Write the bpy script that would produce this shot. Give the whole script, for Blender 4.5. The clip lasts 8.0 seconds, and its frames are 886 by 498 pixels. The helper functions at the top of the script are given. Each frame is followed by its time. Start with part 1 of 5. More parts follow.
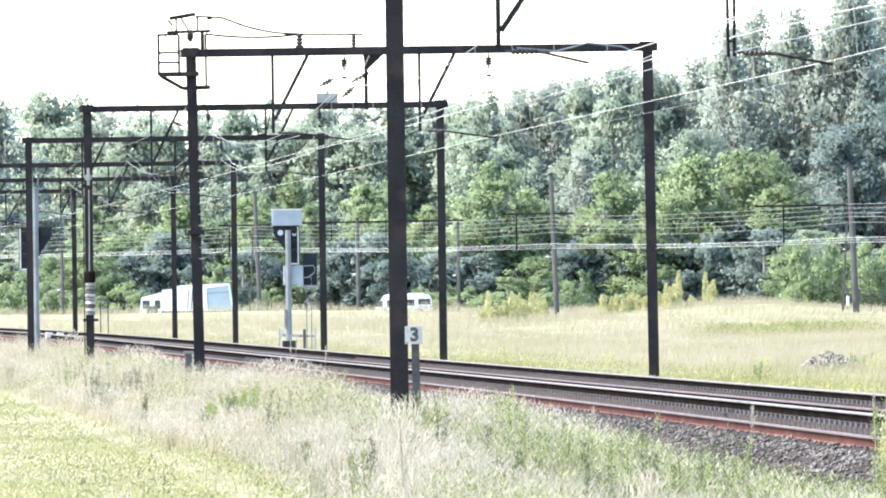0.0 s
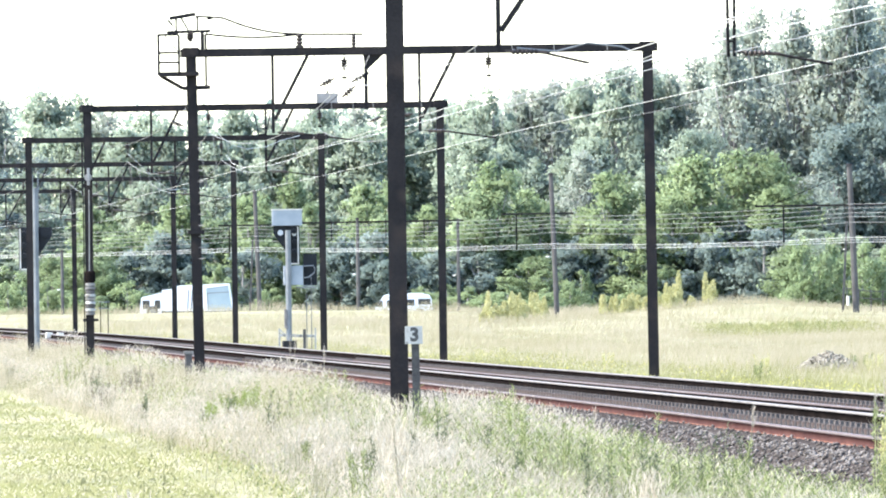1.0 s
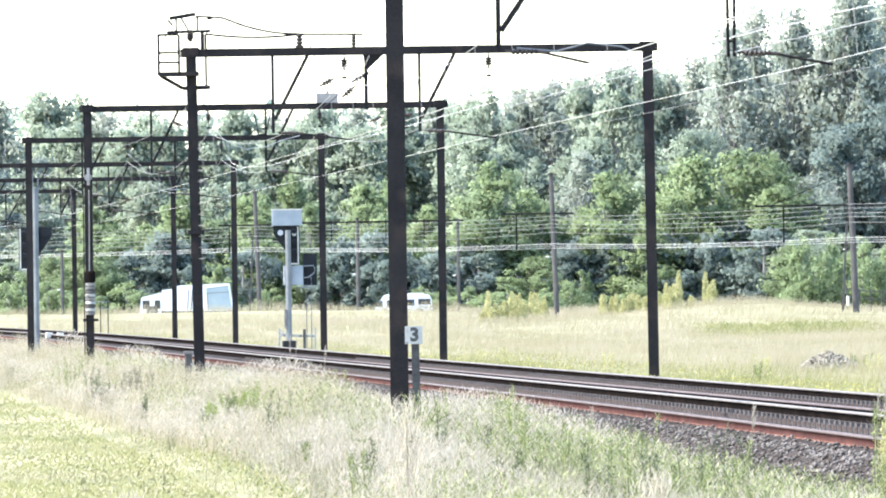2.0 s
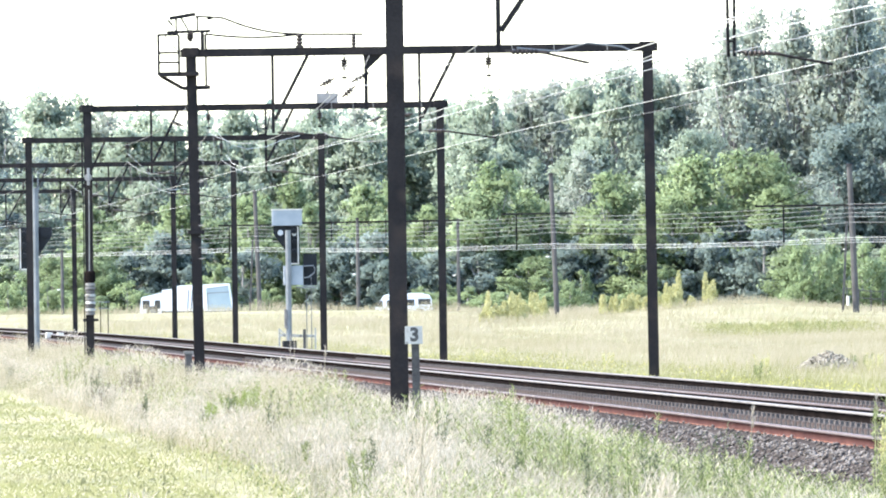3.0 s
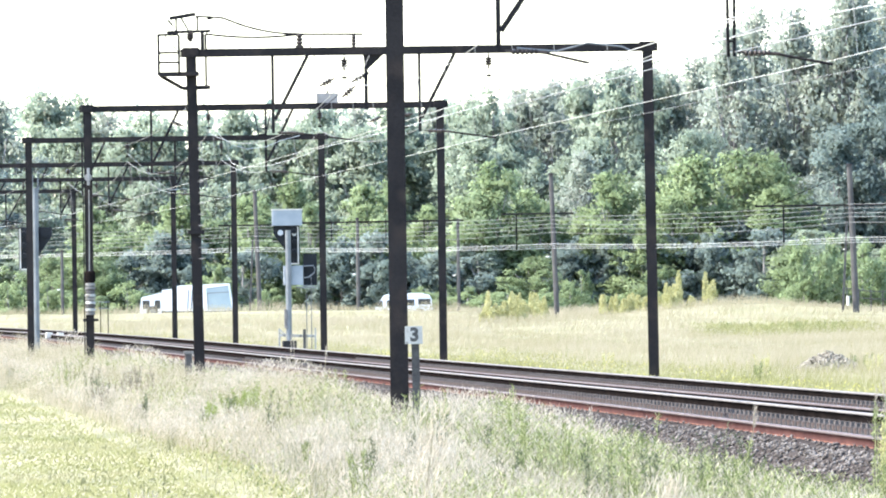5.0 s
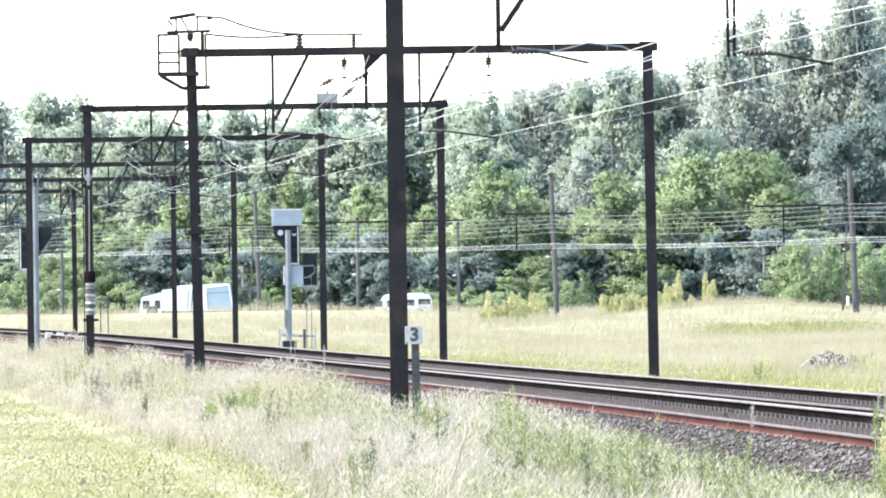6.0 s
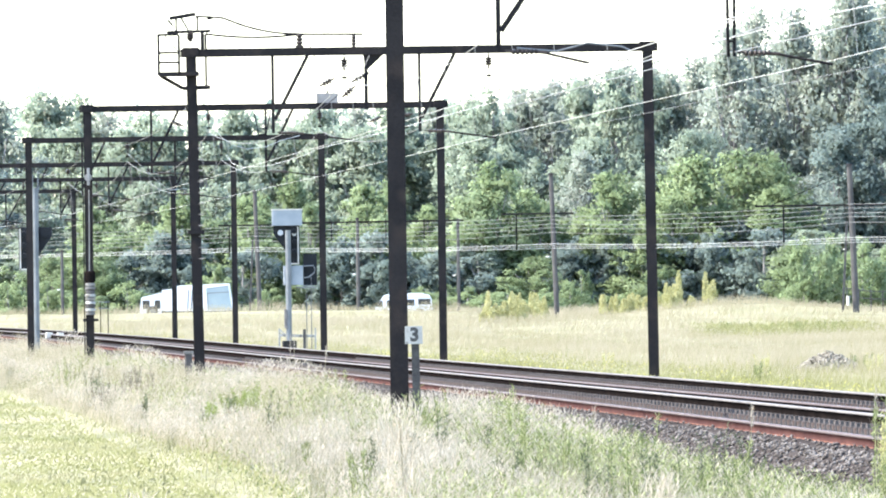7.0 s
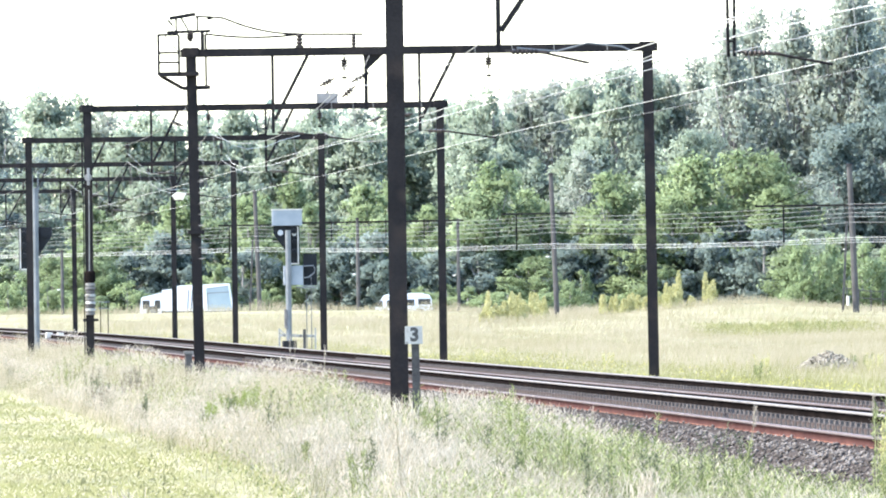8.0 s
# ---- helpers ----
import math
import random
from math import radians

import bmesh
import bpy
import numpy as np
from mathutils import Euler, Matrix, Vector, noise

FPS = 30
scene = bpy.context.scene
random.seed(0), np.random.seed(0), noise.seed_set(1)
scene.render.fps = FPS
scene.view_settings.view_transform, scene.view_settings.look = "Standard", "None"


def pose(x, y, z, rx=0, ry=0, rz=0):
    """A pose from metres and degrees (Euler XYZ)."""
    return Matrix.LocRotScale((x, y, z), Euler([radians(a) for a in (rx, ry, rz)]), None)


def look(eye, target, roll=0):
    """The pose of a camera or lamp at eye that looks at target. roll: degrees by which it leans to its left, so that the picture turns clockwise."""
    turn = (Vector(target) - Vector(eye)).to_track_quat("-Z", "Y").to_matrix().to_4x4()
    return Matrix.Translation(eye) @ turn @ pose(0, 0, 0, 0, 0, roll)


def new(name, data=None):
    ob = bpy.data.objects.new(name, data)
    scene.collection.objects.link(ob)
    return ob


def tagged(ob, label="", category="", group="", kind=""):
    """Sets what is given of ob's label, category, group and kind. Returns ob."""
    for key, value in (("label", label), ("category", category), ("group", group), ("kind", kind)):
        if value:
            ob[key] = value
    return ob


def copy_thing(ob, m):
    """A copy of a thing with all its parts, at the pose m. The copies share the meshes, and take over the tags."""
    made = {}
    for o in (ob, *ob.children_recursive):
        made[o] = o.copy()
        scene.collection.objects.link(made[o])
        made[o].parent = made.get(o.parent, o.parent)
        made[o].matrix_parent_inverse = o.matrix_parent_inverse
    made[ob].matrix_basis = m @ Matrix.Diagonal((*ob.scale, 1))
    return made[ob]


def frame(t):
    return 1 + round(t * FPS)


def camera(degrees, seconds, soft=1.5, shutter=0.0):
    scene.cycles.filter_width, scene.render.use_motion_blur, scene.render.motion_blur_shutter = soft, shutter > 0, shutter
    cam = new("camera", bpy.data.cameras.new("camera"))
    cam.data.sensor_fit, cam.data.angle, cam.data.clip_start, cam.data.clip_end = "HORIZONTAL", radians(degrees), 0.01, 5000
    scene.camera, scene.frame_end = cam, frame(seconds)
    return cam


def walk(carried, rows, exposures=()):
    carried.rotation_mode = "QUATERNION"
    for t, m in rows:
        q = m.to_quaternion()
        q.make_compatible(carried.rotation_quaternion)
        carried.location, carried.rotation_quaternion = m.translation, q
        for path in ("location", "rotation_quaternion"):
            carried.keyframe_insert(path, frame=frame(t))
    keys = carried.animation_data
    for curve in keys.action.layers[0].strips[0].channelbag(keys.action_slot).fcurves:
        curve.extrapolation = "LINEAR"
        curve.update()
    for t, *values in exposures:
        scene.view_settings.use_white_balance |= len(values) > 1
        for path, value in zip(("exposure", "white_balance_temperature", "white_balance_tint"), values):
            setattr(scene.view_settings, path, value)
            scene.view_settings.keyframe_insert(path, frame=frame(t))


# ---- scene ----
# camera: a long lens on a tripod, eye 1.85 m above the near rail
EYE = Vector((0.0, 0.0, 1.853))
cam = camera(6.411, 8.0, soft=1.95)
VIEW = look(EYE, (0.0, 1000.0, 1.853 + 6.08), -0.8)
walk(cam, [(0.0, VIEW), (8.0, VIEW)], exposures=((0.0, 2.67, 6450, 12), (8.0, 2.67, 6450, 12)))

# ---- light ----
SUN_AZ, SUN_EL = radians(-93.0), radians(50.0)   # azimuth from +Y towards +X
world = bpy.data.worlds.new("world")
scene.world = world
world.use_nodes = True
wn = world.node_tree.nodes
sky = wn.new("ShaderNodeTexSky")
sky.sky_type, sky.sun_disc = "NISHITA", False
sky.sun_elevation, sky.sun_rotation = SUN_EL, SUN_AZ
sky.air_density, sky.dust_density, sky.ozone_density = 1.0, 1.2, 1.0
wn["Background"].inputs["Strength"].default_value = 0.15
world.node_tree.links.new(sky.outputs["Color"], wn["Background"].inputs["Color"])
sun = new("sun", bpy.data.lights.new("sun", "SUN"))
sun.data.energy, sun.data.angle, sun.data.color = 2.3, radians(0.55), (1.0, 0.95, 0.86)
sun_from = Vector((math.sin(SUN_AZ) * math.cos(SUN_EL), math.cos(SUN_AZ) * math.cos(SUN_EL), math.sin(SUN_EL)))
sun.matrix_world = look(sun_from * 300, (0, 0, 0))


# ---- materials ----
def material(name, colours, rough=0.8, metal=0.0, scale=3.0, fine=40.0, bump=0.3, per="island", spread=0.35,
             translucent=0.0, stain=None, spec=0.08):
    """Procedural material: a ramp of colours driven by piece-to-piece chance plus noise at two scales, with fine relief."""
    m = bpy.data.materials.new(name)
    m.use_nodes = True
    nt = m.node_tree
    n, l = nt.nodes, nt.links
    bsdf = n["Principled BSDF"]
    co = n.new("ShaderNodeTexCoord")
    big = n.new("ShaderNodeTexNoise")
    big.inputs["Scale"].default_value, big.inputs["Detail"].default_value = scale, 4.0
    small = n.new("ShaderNodeTexNoise")
    small.inputs["Scale"].default_value, small.inputs["Detail"].default_value = fine, 3.0
    geo = n.new("ShaderNodeNewGeometry")
    info = n.new("ShaderNodeObjectInfo")
    for t in (big, small):
        l.new(co.outputs["Object"], t.inputs["Vector"])
    rnd = geo.outputs["Random Per Island"] if per == "island" else info.outputs["Random"]

    def scaled(sock, k, off):
        q = n.new("ShaderNodeMath")
        q.operation = "MULTIPLY_ADD"
        l.new(sock, q.inputs[0])
        q.inputs[1].default_value, q.inputs[2].default_value = k, off
        return q.outputs[0]

    def plus(a, b):
        q = n.new("ShaderNodeMath")
        q.operation = "ADD"
        l.new(a, q.inputs[0])
        l.new(b, q.inputs[1])
        return q.outputs[0]

    fac = plus(plus(scaled(rnd, spread, -spread / 2), scaled(big.outputs["Fac"], 1.3, -0.15)), scaled(small.outputs["Fac"], 0.5, -0.25))
    ramp = n.new("ShaderNodeValToRGB")
    e = ramp.color_ramp.elements
    while len(e) < len(colours):
        e.new(0.5)
    for i, c in enumerate(colours):
        e[i].position = 0.2 + 0.6 * i / max(1, len(colours) - 1)
        e[i].color = (*c, 1)
    l.new(fac, ramp.inputs["Fac"])
    colour = ramp.outputs["Color"]
    if stain:
        st = n.new("ShaderNodeTexNoise")
        st.inputs["Scale"].default_value, st.inputs["Detail"].default_value = stain[1], 6.0
        l.new(co.outputs["Object"], st.inputs["Vector"])
        sr = n.new("ShaderNodeMapRange")
        sr.inputs["From Min"].default_value, sr.inputs["From Max"].default_value = 0.52, 0.68
        l.new(st.outputs["Fac"], sr.inputs["Value"])
        mx = n.new("ShaderNodeMix")
        mx.data_type = "RGBA"
        l.new(sr.outputs["Result"], mx.inputs[0])
        l.new(colour, mx.inputs[6])
        mx.inputs[7].default_value = (*stain[0], 1)
        colour = mx.outputs[2]
    l.new(colour, bsdf.inputs["Base Color"])
    bsdf.inputs["Roughness"].default_value, bsdf.inputs["Metallic"].default_value = rough, metal
    bsdf.inputs["Specular IOR Level"].default_value = spec
    if bump:
        b = n.new("ShaderNodeBump")
        b.inputs["Strength"].default_value, b.inputs["Distance"].default_value = bump, 0.02
        l.new(small.outputs["Fac"], b.inputs["Height"])
        l.new(b.outputs["Normal"], bsdf.inputs["Normal"])
    if translucent:
        tr = n.new("ShaderNodeBsdfTranslucent")
        l.new(colour, tr.inputs["Color"])
        mix = n.new("ShaderNodeMixShader")
        mix.inputs[0].default_value = translucent
        l.new(bsdf.outputs[0], mix.inputs[1])
        l.new(tr.outputs[0], mix.inputs[2])
        l.new(mix.outputs[0], n["Material Output"].inputs["Surface"])
    return m


MAST_STEEL = material("weathered_dark_steel", [(0.009, 0.0085, 0.009), (0.014, 0.013, 0.0135), (0.022, 0.02, 0.02)], 0.7, 0.0, 0.8, 25, 0.3, stain=((0.026, 0.021, 0.019), 2.2))
GALV = material("galvanised_steel", [(0.108, 0.12, 0.1264), (0.148, 0.16, 0.1664), (0.188, 0.1984, 0.204)], 0.5, 0.3, 2, 30, 0.1)
SIGNAL_GREY = material("grey_enamel", [(0.2, 0.232, 0.25), (0.24, 0.27, 0.288), (0.28, 0.306, 0.322)], 0.5, 0.0, 2, 30, 0.1)
SIGNAL_BLACK = material("matt_black_enamel", [(0.012, 0.014, 0.016), (0.02, 0.022, 0.025)], 0.55, 0.0, 3, 30, 0.1)
WHITE_PAINT = material("white_paint", [(0.441, 0.4284, 0.3752), (0.546, 0.5304, 0.475)], 0.5, 0.0, 4, 30, 0.1, stain=((0.5, 0.48, 0.42), 6))
SIGN_PAINT = material("dirty_white_sign_paint", [(0.258, 0.255, 0.2296), (0.3784, 0.374, 0.3444)], 0.6, 0.0, 4, 30, 0.1, stain=((0.12, 0.115, 0.1), 7))
FADED_BLACK = material("faded_black_paint", [(0.03, 0.03, 0.03), (0.07, 0.07, 0.068)], 0.7, 0.0, 12, 60, 0.1)
BLACK_PAINT = material("black_paint", [(0.015, 0.015, 0.015), (0.03, 0.03, 0.03)], 0.6, 0.0, 4, 30, 0.1)
LENS_GLASS = material("signal_lens", [(0.3, 0.33, 0.35), (0.4, 0.43, 0.45)], 0.15, 0.0, 4, 30, 0.0, spec=0.6)
CONCRETE = material("old_concrete", [(0.12, 0.115, 0.108), (0.19, 0.183, 0.173), (0.26, 0.252, 0.24)], 0.9, 0.0, 2.5, 45, 0.4, per="object")
SLEEPER = material("grey_sleeper_concrete", [(0.0533, 0.0492, 0.0459), (0.0779, 0.073, 0.0689), (0.1066, 0.1009, 0.0951)], 0.9, 0.0, 2.5, 45, 0.4, per="object", stain=((0.07, 0.052, 0.045), 3), spec=0.0)
RUST = material("orange_rust", [(0.12, 0.058, 0.04), (0.155, 0.075, 0.052), (0.19, 0.098, 0.068)], 0.85, 0.0, 1.5, 30, 0.3, stain=((0.16, 0.08, 0.06), 1.2), spec=0.02)
# red rust darkened: shadow below the rail head put into the web
RUST_WEB = material("dark_red_rust", [(0.04, 0.018, 0.016), (0.058, 0.027, 0.023), (0.08, 0.038, 0.032)], 0.85, 0.0, 1.5, 30, 0.3, spec=0.02)
# dark rust; on the rail sides it also holds their shade as colour
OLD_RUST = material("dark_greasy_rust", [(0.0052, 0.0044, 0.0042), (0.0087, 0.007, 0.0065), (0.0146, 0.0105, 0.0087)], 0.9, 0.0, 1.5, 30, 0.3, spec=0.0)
BROWN_RUST = material("brown_rust", [(0.0252, 0.017, 0.0151), (0.0378, 0.0252, 0.0221), (0.0536, 0.0353, 0.0296)], 0.85, 0.0, 1.5, 30, 0.3, spec=0.02)
RAIL_HEAD = material("polished_rail_head", [(0.1368, 0.1238, 0.114), (0.1915, 0.1768, 0.1628)], 0.65, 0.15, 1.5, 30, 0.05)
DULL_HEAD = material("dull_rail_head", [(0.085, 0.066, 0.062), (0.12, 0.1, 0.095)], 0.65, 0.0, 1.5, 30, 0.05, spec=0.05)
BALLAST = material("ballast_bed", [(0.0244, 0.0207, 0.0188), (0.0394, 0.0338, 0.031), (0.0582, 0.0517, 0.047)], 0.95, 0.0, 2.0, 18, 1.0, spec=0.0)
STONES = material("ballast_stone", [(0.055, 0.048, 0.042), (0.08, 0.071, 0.063), (0.108, 0.097, 0.087), (0.15, 0.137, 0.124)], 0.9, 0.0, 0.8, 30, 0.5, spread=0.8, spec=0.02)
RUBBLE = material("rubble_stone", [(0.16, 0.145, 0.115), (0.2, 0.182, 0.147), (0.245, 0.225, 0.185)], 0.95, 0.0, 2.0, 18, 1.0, spread=0.5)
SOIL = material("dry_grass_soil", [(0.12, 0.12, 0.065), (0.19, 0.18, 0.105), (0.25, 0.23, 0.15)], 0.95, 0.0, 0.12, 4.0, 1.0)
STRAW = material("dry_straw_grass", [(0.1283, 0.1358, 0.0675), (0.2308, 0.2165, 0.1436), (0.3205, 0.2903, 0.2153), (0.3932, 0.3566, 0.2786)], 0.8, 0.0, 0.35, 3.0, 0.0, spread=0.45, translucent=0.45)
SEED = material("pale_seed_head", [(0.3137, 0.2738, 0.2072), (0.4033, 0.3564, 0.2792), (0.493, 0.439, 0.3553)], 0.8, 0.0, 0.35, 3.0, 0.0, spread=0.7, translucent=0.45)
FAR_STRAW = material("pale_meadow_grass", [(0.19, 0.1833, 0.099), (0.2489, 0.2312, 0.1485), (0.3059, 0.2811, 0.2088), (0.342, 0.3168, 0.2538)], 0.8, 0.0, 0.075, 0.6, 0.0, spread=0.2, translucent=0.5)
MOWN = material("mown_meadow_grass", [(0.184, 0.1942, 0.0827), (0.2078, 0.2144, 0.097), (0.23, 0.2292, 0.1165), (0.2474, 0.2377, 0.1351)], 0.8, 0.0, 0.11, 1.2, 0.0, spread=0.06, translucent=0.35)
PALE_SEED = material("meadow_seed_head", [(0.285, 0.2651, 0.1935), (0.3277, 0.3055, 0.2322), (0.3657, 0.3403, 0.27)], 0.8, 0.0, 0.2, 1.5, 0.0, spread=0.4, translucent=0.5)
WEED = material("green_weed_leaf", [(0.0879, 0.1117, 0.041), (0.1758, 0.2029, 0.0821), (0.3164, 0.3329, 0.1693)], 0.7, 0.0, 0.6, 3.0, 0.0, spread=0.8, translucent=0.4)
OLIVE = material("olive_meadow_weed", [(0.1232, 0.1334, 0.051), (0.1848, 0.1932, 0.0808), (0.2552, 0.253, 0.1275)], 0.75, 0.0, 0.3, 3.0, 0.0, spread=0.6, translucent=0.4)
FRESH = material("fresh_green_leaf", [(0.14, 0.175, 0.05), (0.2, 0.24, 0.075), (0.27, 0.3, 0.12)], 0.7, 0.0, 0.6, 3.0, 0.0, spread=0.8, translucent=0.4)
DARK_WEED = material("dark_weed_leaf", [(0.05, 0.062, 0.035), (0.085, 0.1, 0.058), (0.13, 0.145, 0.09)], 0.75, 0.0, 0.6, 3.0, 0.0, spread=0.8, translucent=0.35)
DOCK = material("dry_brown_weed", [(0.1, 0.085, 0.06), (0.16, 0.14, 0.105), (0.22, 0.2, 0.16)], 0.8, 0.0, 0.6, 3.0, 0.0, spread=0.6, translucent=0.3)
MULLEIN = material("yellow_green_flower_spike", [(0.29, 0.29, 0.12), (0.39, 0.375, 0.18), (0.46, 0.44, 0.245)], 0.8, 0.0, 2.0, 8.0, 0.0, spread=0.7, translucent=0.35)
YELLOW = material("yellow_flower", [(0.4, 0.38, 0.08), (0.5, 0.46, 0.14)], 0.7, 0.0, 2.0, 8.0, 0.0, spread=0.7, translucent=0.3)
# leaf colours lifted and greyed: haze before the wood put into them
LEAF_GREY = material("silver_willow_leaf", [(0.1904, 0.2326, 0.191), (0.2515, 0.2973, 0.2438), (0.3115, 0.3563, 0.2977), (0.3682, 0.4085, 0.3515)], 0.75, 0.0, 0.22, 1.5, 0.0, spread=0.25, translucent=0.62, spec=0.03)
LEAF_MID = material("mid_green_leaf", [(0.1814, 0.2304, 0.1722), (0.2396, 0.2976, 0.2219), (0.2979, 0.3545, 0.2674), (0.3627, 0.4114, 0.326)], 0.7, 0.0, 0.25, 1.5, 0.0, spread=0.3, translucent=0.62, spec=0.03)
LEAF_LIGHT = material("light_green_leaf", [(0.146, 0.1973, 0.1022), (0.1929, 0.2544, 0.1313), (0.2397, 0.307, 0.1665), (0.292, 0.353, 0.2095)], 0.7, 0.0, 0.3, 1.5, 0.0, spread=0.3, translucent=0.62, spec=0.03)
# shade of the wood put into a darker leaf colour, lifted for haze
LEAF_SHADE = material("dark_green_leaf", [(0.1261, 0.1715, 0.1544), (0.1764, 0.2288, 0.2036), (0.2352, 0.2859, 0.2545)], 0.7, 0.0, 0.3, 1.5, 0.0, spread=0.3, translucent=0.62, spec=0.03)
BARK = material("grey_bark", [(0.14, 0.132, 0.122), (0.22, 0.21, 0.198), (0.31, 0.297, 0.28)], 0.9, 0.0, 1.0, 8.0, 0.6)
POLE_WOOD = material("weathered_pole", [(0.045, 0.043, 0.042), (0.07, 0.067, 0.065), (0.1, 0.096, 0.092)], 0.85, 0.0, 1.0, 12.0, 0.4)
WIRE = material("bare_copper_wire", [(0.42, 0.42, 0.4), (0.55, 0.545, 0.52)], 0.4, 0.3, 1.0, 8.0, 0.0)
OLD_WIRE = material("weathered_wire", [(0.16, 0.16, 0.15), (0.25, 0.25, 0.24)], 0.55, 0.3, 1.0, 8.0, 0.0)
PALE_CABLE = material("pale_cable_sheath", [(0.5, 0.5, 0.48), (0.62, 0.62, 0.6)], 0.5, 0.0, 1.0, 8.0, 0.0)
PORCELAIN = material("brown_insulator_glaze", [(0.03, 0.026, 0.024), (0.055, 0.045, 0.04)], 0.3, 0.0, 3.0, 12.0, 0.0)
PALE_INSULATOR = material("pale_insulator_glaze", [(0.6, 0.6, 0.58), (0.75, 0.75, 0.73)], 0.3, 0.0, 3.0, 12.0, 0.0)
TRUCK_WHITE = material("white_vehicle_paint", [(0.7, 0.71, 0.72), (0.78, 0.79, 0.8)], 0.4, 0.0, 1.0, 8.0, 0.0)
TRUCK_BLUE = material("pale_blue_vehicle_panel", [(0.2652, 0.328, 0.3526), (0.312, 0.3731, 0.3936)], 0.45, 0.0, 1.0, 8.0, 0.0)
TRUCK_GREY = material("grey_vehicle_trim", [(0.17, 0.185, 0.2), (0.22, 0.235, 0.25)], 0.5, 0.0, 1.0, 8.0, 0.0)
CAR_GLASS = material("dark_vehicle_glass", [(0.015, 0.02, 0.025), (0.03, 0.035, 0.04)], 0.1, 0.0, 1.0, 8.0, 0.0, spec=0.6)
TYRE = material("black_tyre_rubber", [(0.015, 0.015, 0.015), (0.025, 0.025, 0.025)], 0.8, 0.0, 4.0, 30.0, 0.2)
ASPHALT = material("grey_asphalt", [(0.045, 0.045, 0.047), (0.06, 0.06, 0.06)], 0.9, 0.0, 1.0, 40.0, 0.3)
WING = material("white_wing", [(0.75, 0.75, 0.72), (0.82, 0.82, 0.8)], 0.7, 0.0, 20.0, 90.0, 0.0, translucent=0.3)


# ---- mesh tools ----
class Shape:
    """Collects boxes, bars and tubes into one mesh."""

    def __init__(self):
        self.v, self.f = [], []

    def add(self, verts, faces, m=None):
        k = len(self.v)
        self.v += [tuple(m @ Vector(p)) if m else tuple(p) for p in verts]
        self.f += [tuple(k + i for i in q) for q in faces]
        return self

    def box(self, lo, hi, m=None, c=0.0):
        """A box with chamfered upright edges (c)."""
        x0, y0, z0 = lo
        x1, y1, z1 = hi
        c = c or 0.06 * min(x1 - x0, y1 - y0)
        ring = [(x0 + c, y0), (x1 - c, y0), (x1, y0 + c), (x1, y1 - c), (x1 - c, y1), (x0 + c, y1), (x0, y1 - c), (x0, y0 + c)]
        v = [(x, y, z) for z in (z0, z1) for x, y in ring]
        f = [tuple(range(7, -1, -1)), tuple(range(8, 16))] + [(i, (i + 1) % 8, 8 + (i + 1) % 8, 8 + i) for i in range(8)]
        return self.add(v, f, m)

    def prism(self, ring, a, b, side=(1, 0, 0)):
        """A closed outline (u along side, w across it) run from a to b."""
        a, b = Vector(a), Vector(b)
        d = (b - a).normalized()
        u = Vector(side)
        u = (u - d * u.dot(d)).normalized()
        w = d.cross(u)
        n = len(ring)
        v = [p + u * s + w * t for p in (a, b) for s, t in ring]
        return self.add(v, [tuple(range(n - 1, -1, -1)), tuple(range(n, 2 * n))] + [(i, (i + 1) % n, n + (i + 1) % n, n + i) for i in range(n)])

    def tube(self, points, r, n=6):
        """A round bar through points; r one radius or one a point."""
        pts = [Vector(p) for p in points]
        rs = r if isinstance(r, (list, tuple)) else [r] * len(pts)
        v, f = [], []
        for i, p in enumerate(pts):
            d = (pts[min(i + 1, len(pts) - 1)] - pts[max(i - 1, 0)]).normalized()
            s = Vector((0, 0, 1)) if abs(d.z) < 0.9 else Vector((1, 0, 0))
            u = d.cross(s).normalized()
            w = u.cross(d)
            v += [p + (u * math.cos(a) + w * math.sin(a)) * rs[i] for a in (2 * math.pi * k / n for k in range(n))]
        for i in range(len(pts) - 1):
            f += [(i * n + k, i * n + (k + 1) % n, (i + 1) * n + (k + 1) % n, (i + 1) * n + k) for k in range(n)]
        f += [tuple(range(n - 1, -1, -1)), tuple(range((len(pts) - 1) * n, len(pts) * n))]
        return self.add(v, f)


def mesh_of(name, shape, mats, smooth=False):
    me = bpy.data.meshes.new(name)
    me.from_pydata(shape.v, [], shape.f)
    for m in mats if isinstance(mats, (list, tuple)) else [mats]:
        me.materials.append(m)
    if smooth:
        me.polygons.foreach_set("use_smooth", [True] * len(me.polygons))
    me.update()
    return me


def part(name, shape, mat, parent=None, label="", smooth=False, at=None):
    """One mesh object, under parent where one is given."""
    ob = new(name, mesh_of(name, shape, mat, smooth))
    ob.parent = parent
    if at is not None:
        ob.matrix_basis = at
    return tagged(ob, label)


def thing(name, label, category, at, group="", kind=""):
    ob = new(name)
    ob.matrix_basis = at if isinstance(at, Matrix) else Matrix.Translation(at)
    return tagged(ob, label, category, group, kind)


